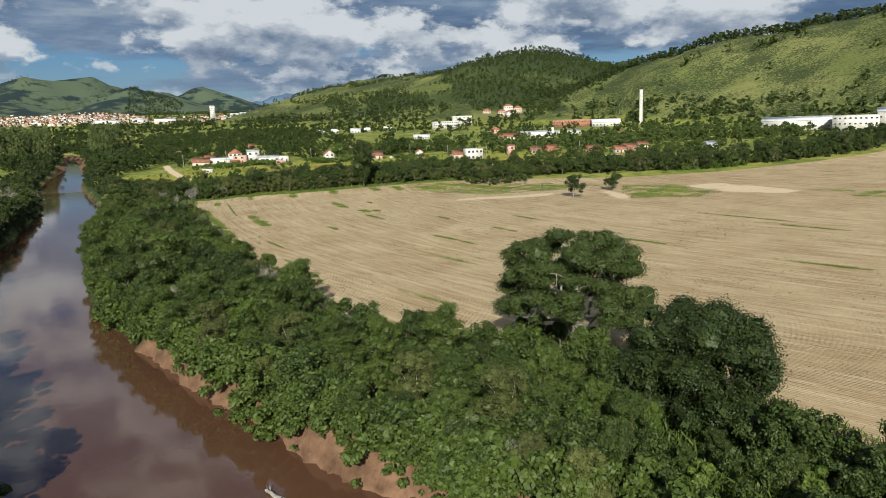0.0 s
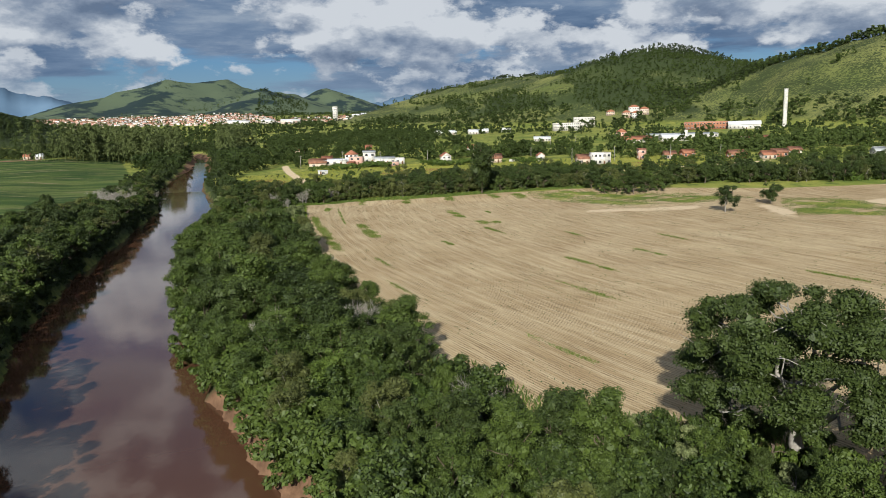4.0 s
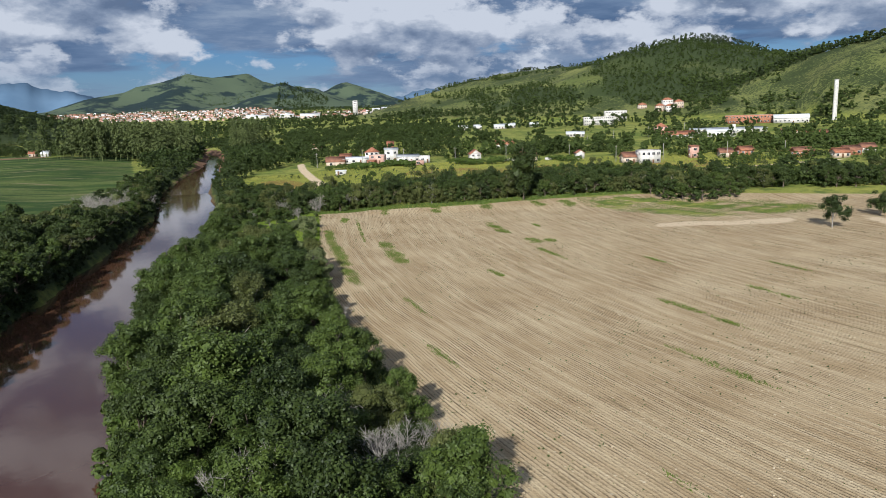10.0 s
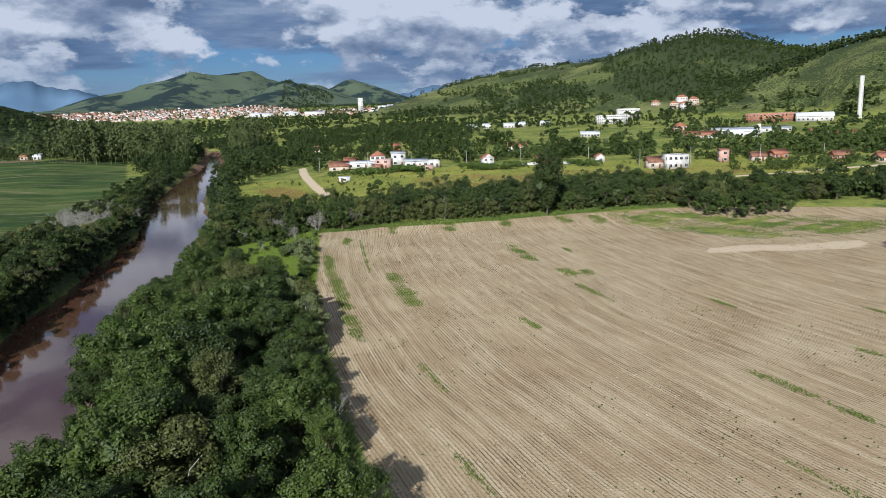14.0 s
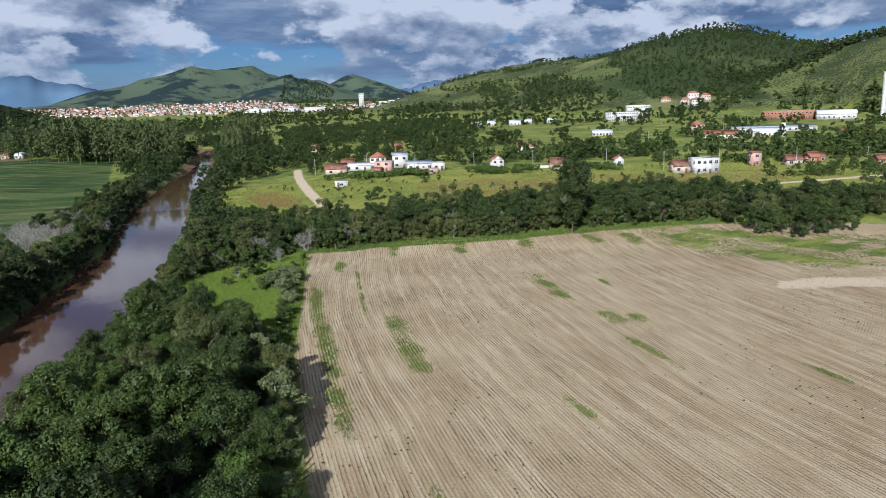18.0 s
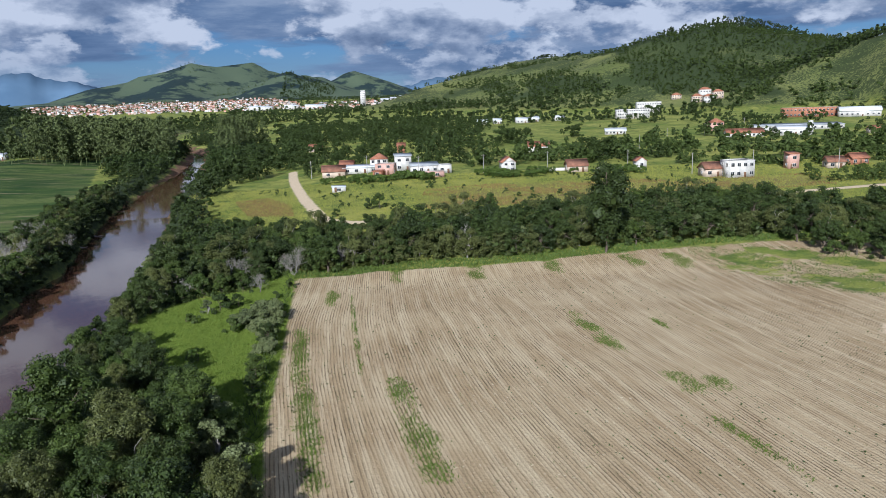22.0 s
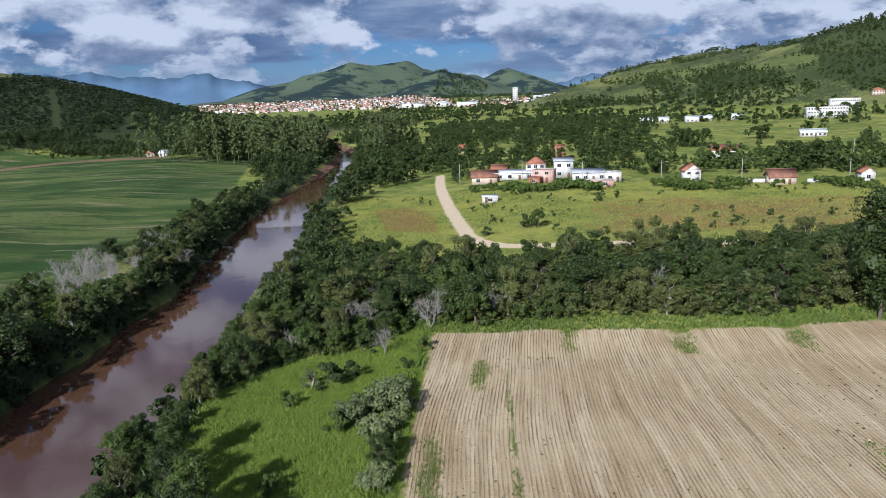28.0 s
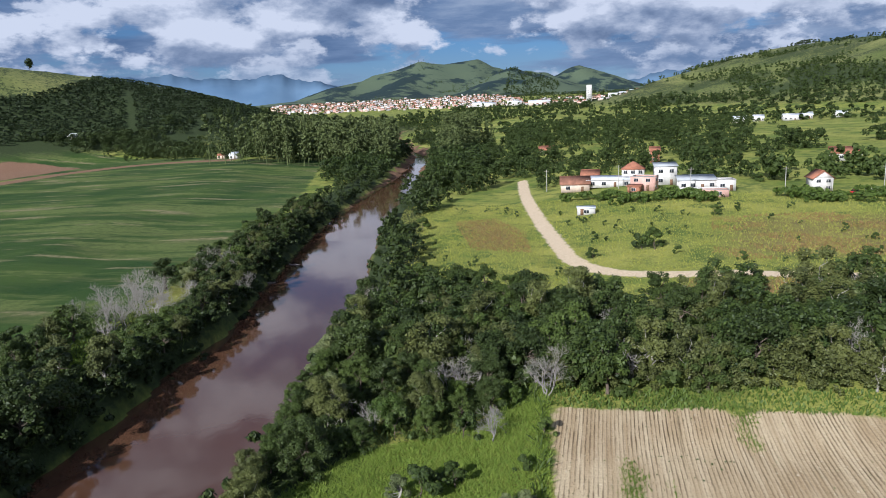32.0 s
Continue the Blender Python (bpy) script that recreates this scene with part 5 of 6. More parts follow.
def window(parent, x, z, y, w, h, way=1, side=False):
    """A framed window on a wall whose face is at y, looking out along way; on an end wall, x and y change places."""
    def lay(a0, b0, a1, b1, n0, n1):
        n0, n1 = sorted((y - way * n0, y - way * n1))
        return slab(n0, a0, b0, n1, a1, b1) if side else slab(a0, n0, b0, a1, n1, b1)

    t = 0.09
    fr = solid("window", [lay(x - w / 2 - t, z - t, x + w / 2 + t, z, -0.05, 0.1), lay(x - w / 2 - t, z + h, x + w / 2 + t, z + h + t, -0.05, 0.1),
                          lay(x - w / 2 - t, z, x - w / 2, z + h, -0.05, 0.1), lay(x + w / 2, z, x + w / 2 + t, z + h, -0.05, 0.1), lay(x - 0.03, z, x + 0.03, z + h, -0.03, 0.1)], FRAME, parent)
    solid("pane", lay(x - w / 2, z, x + w / 2, z + h, -0.02, 0.02), GLASS, fr, "dark window pane")


def house(name, label, x, y, w, d, h, turn=0.0, roof="gable", wall=WHITE, top=TILE, storeys=1, panes=2, side_panes=1, pitch=0.32, category="house", door=True, eave=0.5, group=""):
    """A house with its four walls, roof, door and windows; its front looks along -y before it is turned."""
    base = new(name)
    base.matrix_basis = pose(x, y, at_land(x, y) - 0.15, 0, 0, turn)
    t, a, b = 0.2, w / 2, d / 2
    for piece in (slab(-a, -b, 0, a, -b + t, h), slab(-a, b - t, 0, a, b, h), slab(-a, -b + t, 0, -a + t, b - t, h), slab(a - t, -b + t, 0, a, b - t, h)):
        solid("wall", piece, wall, base)
    rise = b * pitch * 2 if roof == "gable" else min(a, b) * pitch * 2
    e, k = eave, 0.16
    if roof == "gable":
        drop = e * rise / b
        for s in (-1, 1):
            sec = [(s * (b + e), h - drop), (0, h + rise), (0, h + rise + k), (s * (b + e), h - drop + k)]
            solid("roof", prism(sec if s > 0 else sec[::-1], -a - e, a + e), top, base)
        solid("ridge", prism([(-0.14, h + rise + k - 0.06), (0.14, h + rise + k - 0.06), (0.08, h + rise + k + 0.1), (-0.08, h + rise + k + 0.1)], -a - e, a + e), top, base)
        for s in (-1, 1):
            x0, x1 = sorted((s * a, s * (a - t)))
            v = np.array([(x0, -b, h), (x0, b, h), (x0, 0.05, h + rise), (x0, -0.05, h + rise), (x1, -b, h), (x1, b, h), (x1, 0.05, h + rise), (x1, -0.05, h + rise)], float)
            solid("gable", (v, np.array([(0, 3, 2, 1), (4, 5, 6, 7), (0, 1, 5, 4), (1, 2, 6, 5), (2, 3, 7, 6), (3, 0, 4, 7)])), wall, base)
    elif roof == "hip":
        r = max(a - b, 0.3)
        drop = 0.3
        v = np.array([(-a - e, -b - e, h - drop), (a + e, -b - e, h - drop), (a + e, b + e, h - drop), (-a - e, b + e, h - drop),
                      (-r, -0.05, h + rise), (r, -0.05, h + rise), (r, 0.05, h + rise), (-r, 0.05, h + rise)], float)
        solid("roof", (v, BOX_F), top, base)
    elif roof == "shed":
        solid("roof", prism([(-b - e, h), (b + e, h + d * 0.12), (b + e, h + d * 0.12 + 0.12), (-b - e, h + 0.12)], -a - e, a + e), top, base)
        solid("wall", slab(-a, b - t, h, a, b, h + d * 0.1), wall, base)
    elif roof == "arch":
        n = 10
        ang = np.linspace(0, math.pi, n + 1)
        pts = [(-math.cos(q) * (b + e), h + math.sin(q) * rise) for q in ang]
        ring = [(px, py, pz + k) for px in (-a - e, a + e) for k in (0, 0.3) for py, pz in pts]
        m = n + 1
        f = [(i, i + 1, m + i + 1, m + i) for i in range(n)] + [(2 * m + i + 1, 2 * m + i, 3 * m + i, 3 * m + i + 1) for i in range(n)]
        f += [(m + i, m + i + 1, 3 * m + i + 1, 3 * m + i) for i in range(n)] + [(i + 1, i, 2 * m + i, 2 * m + i + 1) for i in range(n)]
        f += [(0, m, 3 * m, 2 * m), (n, 2 * m + n, 3 * m + n, m + n)]
        solid("roof", (np.array(ring, float), np.array(f)), top, base)
        for s in (-1, 1):
            xs = sorted((s * a, s * (a - t)))
            solid("gable", [prism([(pts[i][0] * 0.98, h), (pts[i + 1][0] * 0.98, h), (pts[i + 1][0] * 0.98, pts[i + 1][1]), (pts[i][0] * 0.98, pts[i][1])], *xs) for i in range(n)], wall, base)
    else:
        solid("roof", slab(-a + t, -b + t, h - 0.45, a - t, b - t, h - 0.25), top, base)
        for piece in (slab(-a - 0.05, -b - 0.05, h, a + 0.05, -b + t, h + 0.14), slab(-a - 0.05, b - t, h, a + 0.05, b + 0.05, h + 0.14),
                      slab(-a - 0.05, -b + t, h, -a + t, b - t, h + 0.14), slab(a - t, -b + t, h, a + 0.05, b - t, h + 0.14)):
            solid("coping", piece, CONCRETE, base)
    for s in range(storeys):
        z = s * h / storeys + 1.0 * (h / storeys) / 3.0
        ph = min(1.25, h / storeys * 0.42)
        for n in range(panes):
            px = -a + w * (n + 0.5) / panes
            if s == 0 and door and n == panes // 2 and panes > 1:
                continue
            window(base, px, z, -b, min(1.5, w / panes * 0.5), ph, 1)
        for n in range(side_panes):
            py = -b + d * (n + 0.5) / side_panes
            for sgn in (-1, 1):
                window(base, py, z, sgn * a, min(1.3, d / max(side_panes, 1) * 0.45), ph, -sgn, True)
    if door:
        px = -a + w * (panes // 2 + 0.5) / panes if panes > 1 else -a * 0.5
        solid("door", slab(px - 0.5, -b - 0.03, 0.1, px + 0.5, -b + 0.1, 2.2), DOOR, base)
    return tagged(base, label, category, group)


house("house", "low beige house with a worn terracotta roof by the dirt road", -50, 499, 11, 8, 3.3, 6, "gable", CREAM, TILE_OLD)
house("house", "small pale house with a bright orange tile roof", -45.5, 519, 7, 7, 3.2, 0, "gable", WHITE, TILE)
house("house", "long low white house under grey sheet roofing", -37, 502, 17, 8, 3.0, 4, "shed", WHITE, SHEET_WHITE, 1, 4)
house("house", "two-storey white house with a red tile roof", -28, 508, 8.5, 8, 6.0, 0, "hip", WHITE, TILE, 2, 3, 2)
house("house", "unplastered pink brick house with a flat roof", -23.6, 487, 8.5, 7, 5.2, -14, "flat", PINK, CONCRETE, 2, 2)
house("house", "small brick lean-to with a terracotta roof", -27, 481, 4.2, 3.6, 2.3, -14, "shed", BRICK, TILE, 1, 1, 0)
house("house", "tall white house under an overhanging flat grey roof", -16, 504, 8, 8, 7.2, 5, "shed", WHITE, SHEET, 2, 2, 1)
house("house", "white house with several grey roofs behind a pink wall", -5.5, 490, 13, 9, 3.6, 5, "shed", WHITE, SHEET, 1, 4)
house("house", "white flat-roofed garage block beside the white house", 4.2, 487, 6, 7, 4.0, 5, "flat", WHITE, SHEET, 1, 2)
house("shed", "roofless low pink block-work building in the grass", -2.8, 469, 12.5, 4, 2.7, 4, "flat", PINK, CONCRETE, 1, 2, 0, category="shed", door=False)
house("house", "white gabled house with a red tile roof at the meadow", 34, 484, 7.6, 6.2, 4.6, 97, "gable", WHITE, TILE, 2, 2, 2, 0.36)
house("house", "long white house with terracotta roofs among trees", 64, 577, 13, 8, 3.6, -12, "gable", WHITE, TILE, 1, 4)
house("house", "far orange-roofed cottage among dark trees", -85, 676, 9, 7, 3.2, 0, "gable", CREAM, TILE)
house("shed", "small white shed with a sheet roof in the meadow", -41.5, 446, 5.6, 3.2, 2.2, 8, "shed", WHITE, SHEET_WHITE, 1, 1, 0, category="shed", eave=0.25)
house("house", "terracotta-roofed cottage behind a long white garden wall", 64, 471, 9, 8, 3.0, 0, "gable", CREAM, TILE_OLD)
house("house", "narrow two-storey brick and white house among trees", -19, 584, 4.6, 5, 6.0, 0, "gable", BRICK, TILE, 2, 1)
house("house", "square white two-storey block with a flat roof", 121, 432, 10.5, 8, 6.9, 4, "flat", WHITE, CONCRETE, 2, 4, 2)
house("house", "low annexe with a dark terracotta roof beside the white block", 112, 437, 7, 7, 3.6, 4, "gable", CREAM, TILE_OLD)
house("house", "narrow pink tower-like house of two storeys", 151.5, 448, 4.2, 5, 6.4, 0, "shed", PINK, TILE, 2, 1)
house("house", "small white gabled house beside a pole", 95, 477, 6, 4.6, 3.6, 92, "gable", WHITE, TILE)
for x, y, w, wall, top, text in ((167, 443, 8, CREAM, TILE_OLD, "low cottage with a weathered tile roof"), (182, 452, 9, BRICK, TILE, "raw brick cottage with an orange tile roof"), (203, 431, 12, BRICK, TILE_OLD, "long brick house with a terracotta roof"),
                                 (213, 414, 9, CREAM, TILE, "beige cottage with an orange tile roof"), (241, 436, 8.5, WHITE, TILE_OLD, "white cottage by the dark belt of trees"), (226, 426, 10, BRICK, TILE_OLD, "unplastered brick cottage with a dark roof"),
                                 (268, 399, 7, WHITE, SHEET, "small white cottage with a grey roof"), (285, 597, 15, CREAM, TILE, "long low house with an orange roof in pasture"), (287, 566, 19, WHITE, TILE, "long white house with an orange roof in pasture"),
                                 (141, 690, 18, WHITE, SHEET_WHITE, "low white house with pale sheet roofing"), (-310, 671, 7, WHITE, SHEET_WHITE, "white farm cottage at the edge of the crops"), (-322, 674, 7, CREAM, TILE, "red-roofed farm cottage at the edge of the crops"),
                                 (-467, 690, 9, WHITE, SHEET_WHITE, "white farmhouse at the foot of the coffee hill")):
    house("cottage", text, x, y, w * 0.85, 6, 2.9, float(rng.uniform(-8, 8)), "gable", wall, top, 1, max(2, int(w / 3)))
for x, y, w in ((58, 918, 12), (76, 931, 9), (103, 925, 15), (119, 941, 8), (147, 946, 11)):
    house("cottage", "low white terrace cottage in the far valley", x, y, w, 8, 3.4, w - 10, "gable", WHITE, SHEET_WHITE, 1, 4)
house("office_building", "white two-storey building with a red hipped roof in pasture", 214, 680, 9, 9, 6.4, 0, "hip", PINK, TILE, 2, 3, 2, category="building")
house("long_barn", "long low building with a red tile roof in pasture", 206, 615, 24, 8, 3.0, -4, "gable", WHITE, TILE, 1, 9, category="building")
house("chapel_hall", "white hall with a pale roof and a slim tower", 237, 612, 22, 11, 4.2, -4, "gable", WHITE, SHEET_WHITE, 1, 7, 3, 0.2, category="building")
house("bell_tower", "slim white tower at the end of the white hall", 244, 603, 2.2, 2.2, 9.5, -4, "flat", WHITE, CONCRETE, 1, 1, 0, category="tower", door=False)
house("long_shed", "long low shed with a grey sheet roof in pasture", 262, 655, 62, 11, 3.2, -6, "shed", WHITE, SHEET, 1, 14, category="building")
house("school_building", "white three-storey school block with dark window rows", 219, 912, 34, 13, 10, -4, "flat", WHITE, SHEET, 3, 14, 4, category="building")
house("school_building", "long white school wing on rising ground", 268, 1012, 28, 12, 14, -4, "flat", WHITE, SHEET_WHITE, 3, 14, 4, category="building")
for x, y, w, h in ((349, 1030, 13, 8), (364, 1040, 12, 9), (340, 1046, 12, 8), (356, 1062, 14, 10), (331, 1095, 12, 6)):
    house("villa", "white hillside villa with red tile roofs", x, y, w, 9, h, -6, "hip", CREAM if w == 12 else WHITE, TILE, 2, 4, 2)
house("sports_hall", "large hall with a white arched roof by the tower", 378, 770, 32, 15, 4.6, -22, "arch", WHITE, SHEET_WHITE, 1, 8, 3, 0.25, category="building")
house("brick_building", "long brick building with rows of windows beside the hall", 347, 795, 46, 12, 8.5, -22, "flat", BRICK, SHEET, 2, 14, 3, category="building")
house("factory_building", "long white factory shed below the green hill", 448, 535, 60, 25, 8.5, -44, "gable", WHITE, SHEET_WHITE, 1, 12, 4, 0.12, category="factory")
house("factory_building", "white three-storey factory office with dark windows", 460, 487, 33, 20, 13, -44, "flat", WHITE, SHEET, 3, 9, 5, category="factory")
house("factory_building", "tall white factory hall beside the office block", 500, 478, 40, 26, 15, -44, "gable", WHITE, SHEET_WHITE, 2, 8, 4, 0.12, category="factory")


def water_tower(x, y):
    """A tall white cylinder with a foot, hoops, a cap and a ladder."""
    base = new("water_tower")
    base.matrix_basis = pose(x, y, at_land(x, y) - 0.5, 0, 0, 0) @ Matrix.Diagonal((0.76, 0.76, 0.86, 1))
    solid("shaft", tube([(0, 0, 0), (0, 0, 12), (0, 0, 25), (0, 0, 38), (0, 0, 47.5)], [2.75] * 5, 28), WHITE, base)
    solid("cap", tube([(0, 0, 47.4), (0, 0, 47.6), (0, 0, 48.1), (0, 0, 48.3)], [2.9, 2.95, 2.9, 0.05], 28), CONCRETE, base)
    solid("plinth", tube([(0, 0, -0.5), (0, 0, 1.2), (0, 0, 1.3)], [3.3, 3.3, 2.7], 28), CONCRETE, base)
    for z in (9, 18, 27, 36):
        solid("hoop", tube([(0, 0, z), (0, 0, z + 0.05), (0, 0, z + 0.25), (0, 0, z + 0.3)], [2.76, 2.84, 2.84, 2.76], 28), WHITE, base)
    solid("ladder", [slab(-0.25, -2.95, 1, -0.19, -2.85, 47), slab(0.19, -2.95, 1, 0.25, -2.85, 47)] + [slab(-0.2, -2.93, 1.5 + n, 0.2, -2.88, 1.55 + n) for n in range(45)], SHEET, base)
    tagged(base, "tall smooth white cylindrical water tower", "water tower")


water_tower(427, 777)


def garden_wall(points, height, label):
    base = new("garden_wall")
    x, y = points[0]
    z0 = at_land(x, y)
    base.matrix_basis = pose(x, y, z0, 0, 0, 0)
    for (ax, ay), (bx, by) in zip(points[:-1], points[1:]):
        d = Vector((bx - ax, by - ay)).normalized()
        nx, ny = -d.y * 0.1, d.x * 0.1
        za, zb = at_land(ax, ay) - z0 - 0.2, at_land(bx, by) - z0 - 0.2
        q = [(ax - nx - x, ay - ny - y, za), (bx - nx - x, by - ny - y, zb), (bx + nx - x, by + ny - y, zb), (ax + nx - x, ay + ny - y, za)]
        v = np.array(q + [(p[0], p[1], p[2] + height + 0.2) for p in q])
        solid("panel", (v, BOX_F), WHITE, base)
        solid("coping", (v + np.array([(0, 0, height + 0.2)] * 4 + [(0, 0, 0.1)] * 4), BOX_F), CONCRETE, base)
    tagged(base, label, "wall")


garden_wall([(46, 476), (54, 475), (62, 474), (70, 473)], 1.4, "white rendered garden wall along the meadow")
garden_wall([(74, 473), (84, 472), (94, 470)], 1.4, "white rendered garden wall in front of a cottage")
garden_wall([(-12, 480), (-4, 481), (4, 482)], 1.6, "low white wall before the grey-roofed house")


def car(x, y, turn, paint):
    base = new("car")
    base.matrix_basis = pose(x, y, at_land(x, y), 0, 0, turn)
    v = np.array([(-2.0, -0.8, 0.35), (2.0, -0.8, 0.35), (2.0, 0.8, 0.35), (-2.0, 0.8, 0.35), (-1.95, -0.75, 0.9), (1.95, -0.75, 0.8), (1.95, 0.75, 0.8), (-1.95, 0.75, 0.9)])
    solid("body", (v, BOX_F), paint, base)
    v = np.array([(-1.7, -0.72, 0.88), (0.9, -0.72, 0.83), (0.9, 0.72, 0.83), (-1.7, 0.72, 0.88), (-1.2, -0.6, 1.42), (0.3, -0.6, 1.42), (0.3, 0.6, 1.42), (-1.2, 0.6, 1.42)])
    solid("cabin", (v, BOX_F), GLASS, base)
    solid("roof", slab(-1.15, -0.58, 1.415, 0.25, 0.58, 1.46), paint, base)
    for wx in (-1.25, 1.25):
        for wy in (-0.78, 0.78):
            solid("wheel", tube([(wx, wy - 0.1, 0.31), (wx, wy - 0.09, 0.31), (wx, wy + 0.09, 0.31), (wx, wy + 0.1, 0.31)], [0.05, 0.31, 0.31, 0.05], 14), TYRE, base)
    tagged(base, "small red hatchback parked by the garden wall", "car")


car(43, 473.5, 8, RED)


def pole(x, y, turn):
    base = new("utility_pole")
    base.matrix_basis = pose(x, y, at_land(x, y) - 0.3, 0, 0, turn)
    solid("post", tube([(0, 0, 0), (0, 0, 4.5), (0, 0, 9.3)], [0.16, 0.14, 0.11], 8), CONCRETE, base)
    solid("crossarm", slab(-1.0, -0.06, 8.5, 1.0, 0.06, 8.62), WOOD, base)
    for px in (-0.85, 0.0, 0.85):
        solid("insulator", tube([(px, 0, 8.6), (px, 0, 8.7), (px, 0, 8.82)], [0.03, 0.07, 0.04], 6), CONCRETE, base)
    tagged(base, "grey concrete utility pole with a crossarm", "utility pole", "village poles")


for n, (x, y) in enumerate(((-62, 505), (-33, 492), (-8, 478), (22, 476), (52, 478), (88, 472), (108, 446), (134, 446), (165, 436), (190, 424), (120, 560), (150, 600), (190, 640), (232, 672))):
    pole(x, y, 8 * n)


def field_fence():
    """Posts and three wires before the belt."""
    line = bent([(-35, 310.5), (13, 313.5), (38, 320.5), (62, 323), (98, 328)])
    base = new("wire_fence")
    z0 = at_land(-35, 310.5)
    base.matrix_basis = pose(-35, 310.5, z0)
    seg = np.r_[0, np.cumsum(np.linalg.norm(np.diff(line, axis=0), axis=1))]
    post = mesh_of("post", *tube([(0, 0, -0.4), (0, 0, 0.7), (0, 0, 1.45)], [0.09, 0.085, 0.075], 6), [WOOD])
    tops = []
    for s in np.arange(0, seg[-1], 3.5):
        x, y = np.interp(s, seg, line[:, 0]), np.interp(s, seg, line[:, 1])
        z = at_land(x, y)
        part("post", post, base, m=Matrix.Translation((x + 35, y - 310.5, z - z0)))
        tops.append((x + 35, y - 310.5, z - z0))
    tops = np.array(tops)
    for h in (0.5, 0.9, 1.3):
        solid("wire", tube(tops + (0, 0.1, h), np.full(len(tops), 0.012), 3), SHEET, base)
    tagged(base, "old wire fence with weathered wooden posts", "fence")


field_fence()


def log(x, y, turn, length):
    base = new("drift_log")
    z = float(np.interp(y, *WATER_RISE))
    base.matrix_basis = pose(x, y, z, 0, 0, turn)
    r = np.random.default_rng(int(length * 10))
    solid("trunk", limb(r, (-length / 2, 0, 0), (length / 2, 0, 0.25), 0.28, 0.14, 8, 7, 0.05), BARK_PALE, base)
    for n in range(3):
        s = r.uniform(-0.3, 0.45) * length
        solid("branch", limb(r, (s, 0, 0.1), (s + r.uniform(0.3, 1.0), r.uniform(-0.8, 0.8), r.uniform(0.3, 0.9)), 0.08, 0.02, 5, 4), BARK_PALE, base)
    tagged(base, "bleached drift log lying in the river shallows", "log")


log(-115, 371, 10, 5.0)
log(-118, 392, -15, 4.0)
log(-3, 60, 130, 2.2)


def town():
    """The town on its rising ground: small houses in one mesh."""
    r = np.random.default_rng(8)
    def keep(x, y):
        return (x > -0.54 * (y - 100)) & (x < -0.145 * (y - 85) + np.interp(y, [1900, 2500], [0, -120])) & (clumpy(x, y, 60, -0.75, 2.0)) & (land(x, y) < 100)
    p = thin(1250, (-1400, 1930, -150, 2560), keep, r, 10)
    q = thin(120, (-300, 1900, 40, 2150), lambda x, y: clumpy(x, y, 40, 0.1, 5.0), r, 10)
    p = np.vstack([p, q])
    z = land(p[:, 0], p[:, 1])
    vs, fs, ms, n = [], [], [], 0
    for (x, y), z0 in zip(p, z):
        w, d, h = r.uniform(5, 10), r.uniform(5, 9), r.choice([2.6, 3, 3, 4, 6])
        c, s = math.cos(0.3), math.sin(0.3)
        a, b = w / 2, d / 2
        v = np.array([(-a, -b, -2), (a, -b, -2), (a, b, -2), (-a, b, -2), (-a, -b, h), (a, -b, h), (a, b, h), (-a, b, h), (-a, 0, h + b * 0.5), (a, 0, h + b * 0.5)])
        vs.append(np.stack([v[:, 0] * c - v[:, 1] * s + x, v[:, 0] * s + v[:, 1] * c + y, v[:, 2] + z0], 1))
        fs.append(np.array([(0, 1, 5, 4), (1, 2, 6, 5), (2, 3, 7, 6), (3, 0, 4, 7), (4, 5, 9, 8), (6, 7, 8, 9), (5, 6, 9, 9), (7, 4, 8, 8)])[:6] + n)
        k = int(r.choice([0, 1, 1, 5, 6, 5]))
        ms += [k] * 4 + [int(r.choice([2, 3, 3, 3, 3, 5, 4]))] * 2
        n += 10
    me = mesh_of("town_houses", np.vstack(vs), np.vstack(fs), [WHITE, CREAM, TILE, TILE_OLD, SHEET_WHITE, CONCRETE, PINK])
    me.polygons.foreach_set("material_index", np.array(ms, np.int32))
    tagged(new("town_houses", me), "white town with terracotta roofs below the hills", "town", kind="stuff")

    g = thin(2000, (-1400, 1930, 40, 2560), lambda x, y: (x > -0.54 * (y - 100)) & (land(x, y) < 100), r, 6)
    mass("town_trees", FAR, g, 0.5, 1.15, LEAF_FAR, "dark trees between the town's houses", "woodland")


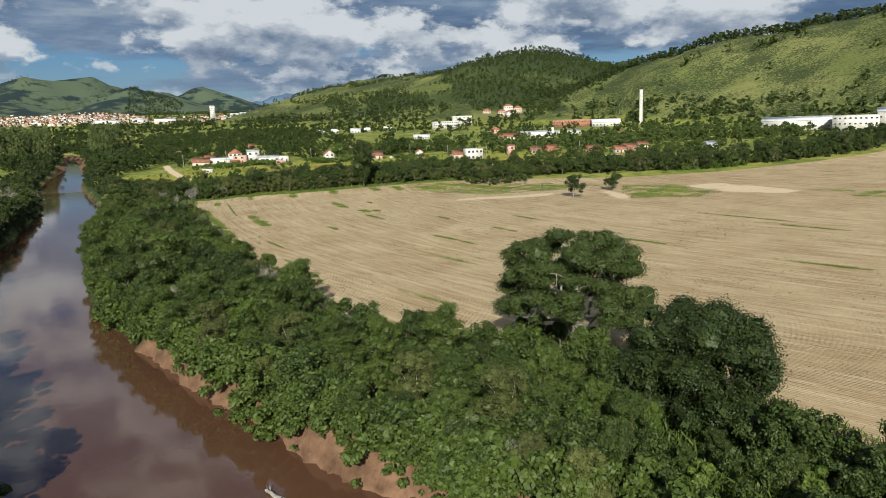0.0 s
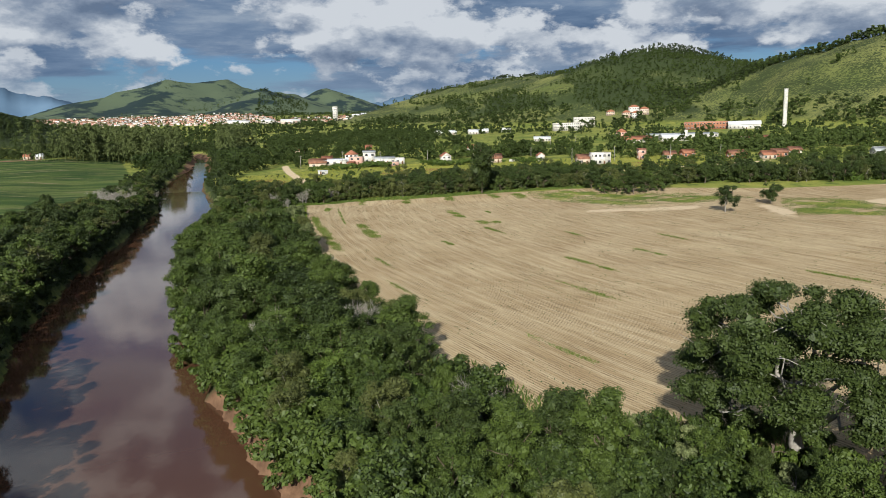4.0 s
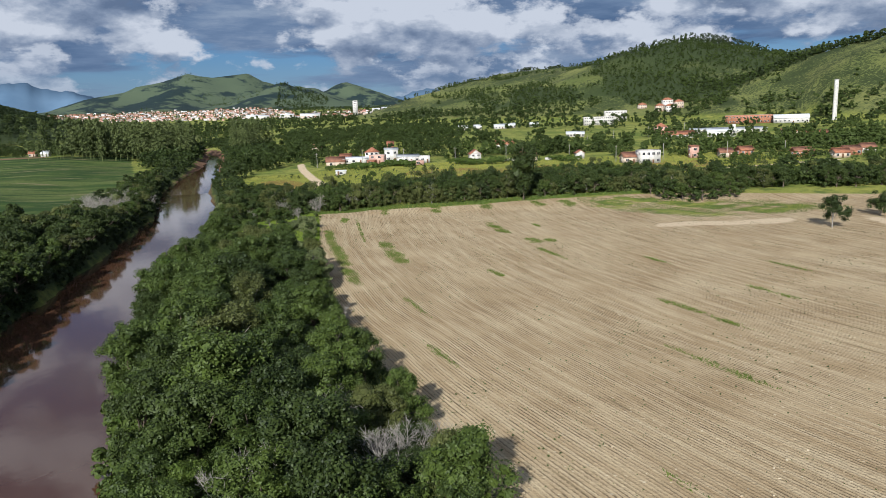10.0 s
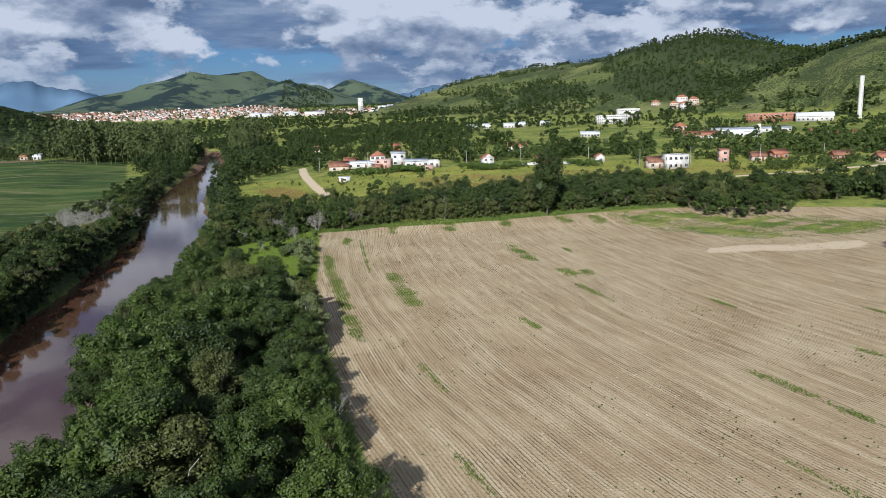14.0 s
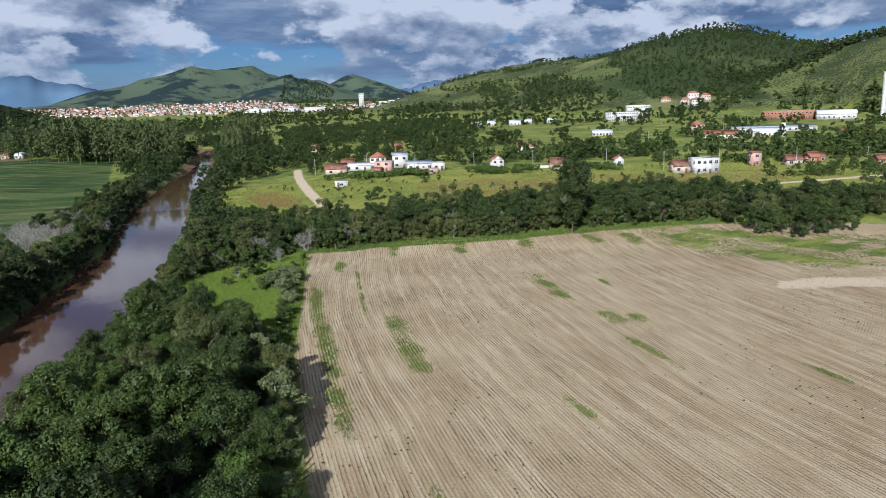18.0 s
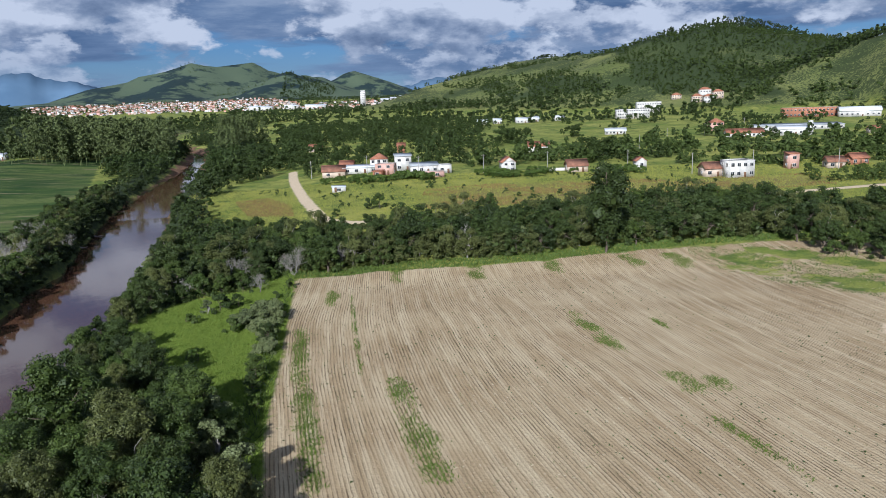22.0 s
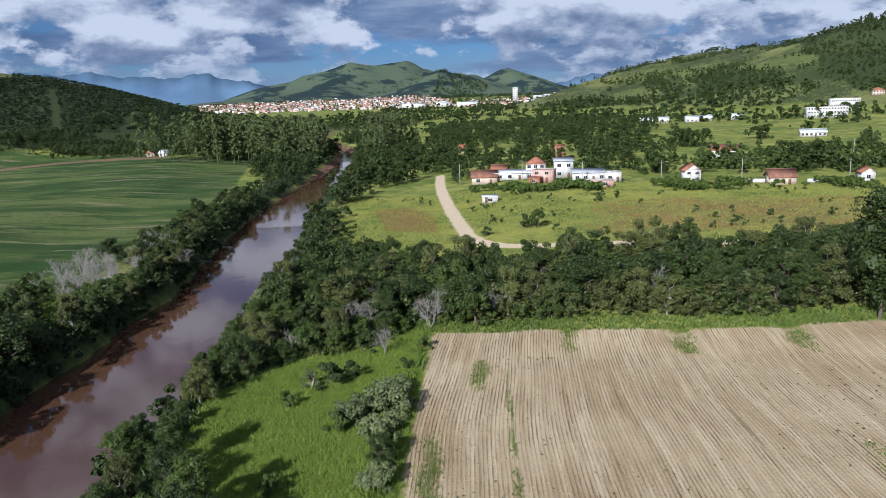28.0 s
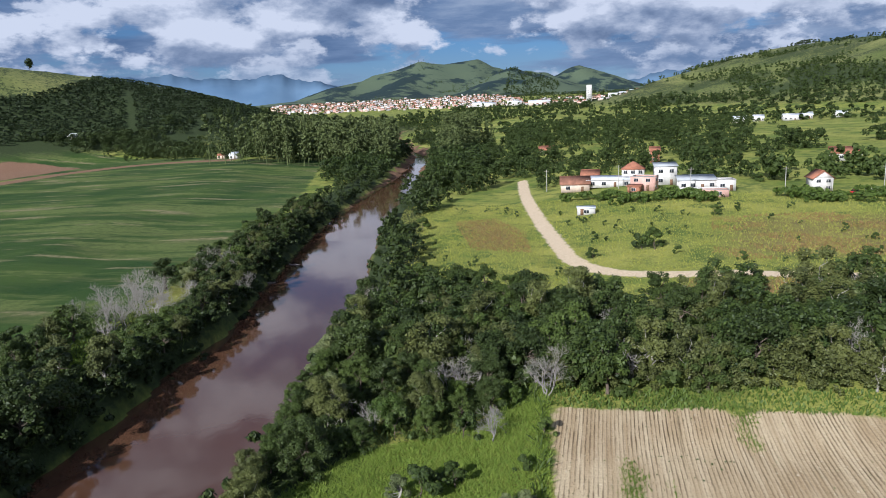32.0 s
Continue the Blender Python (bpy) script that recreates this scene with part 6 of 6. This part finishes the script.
town()
house("apartment_block", "tall white apartment block on the edge of the town", -156, 1985, 13, 12, 38, 5, "flat", WHITE, CONCRETE, 8, 4, 3, category="building", door=False)
for x, y, w in ((-270, 1935, 50), (-330, 1940, 34), (-395, 1930, 40), (-90, 2020, 46), (-60, 2075, 60), (-420, 1945, 30)):
    house("warehouse", "low white warehouse at the edge of the town", x, y, w, 20, 8, 5, "gable", WHITE, SHEET_WHITE, 1, 6, 2, 0.15, category="building")


def banana_patch():
    p = thin(420, (188, 304, 226, 322), lambda x, y: off_line(x, y, BELT_F)[0] > 0, rng, 3)
    tagged(new("banana_plants", mesh_of("banana_plants", *joined([blades(rng, p, 1.5, 3.6, 0.7, 0.6), blades(rng, p, 1.2, 3.0, 0.8, 0.9)]), [LEAF_BRIGHT])), "patch of bright broad-leaved banana plants", "plants", kind="stuff")


banana_patch()


def far_mountains():
    """Ranges at the end of the valley, the air's haze painted into their blue colour."""
    m, tree, bsdf, where = material("haze_blue_mountain", 1.0, 0.0, 0.0)
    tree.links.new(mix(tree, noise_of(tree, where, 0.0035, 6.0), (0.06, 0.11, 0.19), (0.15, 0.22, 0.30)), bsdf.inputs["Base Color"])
    for a0, a1, tops in ((-52, -20, [3.0, 3.5, 3.75, 3.3, 3.4, 3.0, 3.25, 2.3, 1.6]), (-6, 16, [1.2, 1.7, 2.3, 2.7, 2.6, 2.2, 1.8])):
        az = np.linspace(a0, a1, 140)
        el = np.interp(np.linspace(0, 1, 140), np.linspace(0, 1, len(tops)), tops) + 0.10 * np.sin(az * 1.7)
        rows = []
        for k, (d, f) in enumerate(((4200, 0.0), (4350, 0.45), (4480, 0.72), (4600, 1.0), (4700, 0.6))):
            wob = 40 * np.sin(az * 0.9 + k)
            dd = d + wob * (0 < k < 3)
            z = 36 + 4600 * np.tan(np.radians(el + (f == 1) * (0.05 * np.sin(az * 4.7 + 1) + 0.03 * np.sin(az * 11)))) * f + (f < 1) * f * 22 * np.sin(az * 1.3 + k) - (f == 0) * 40
            rows.append(np.stack([np.sin(np.radians(az)) * dd - 15, np.cos(np.radians(az)) * dd + 150, z], 1))
        v = np.vstack(rows)
        i = (np.arange(4)[:, None] * 140 + np.arange(139)[None]).ravel()
        tagged(new("backdrop", mesh_of("backdrop", v, np.stack([i, i + 1, i + 141, i + 140], 1), [m], True)), "mountain range at the valley's end, haze put into its blue colour", "mountains", kind="structure")


far_mountains()
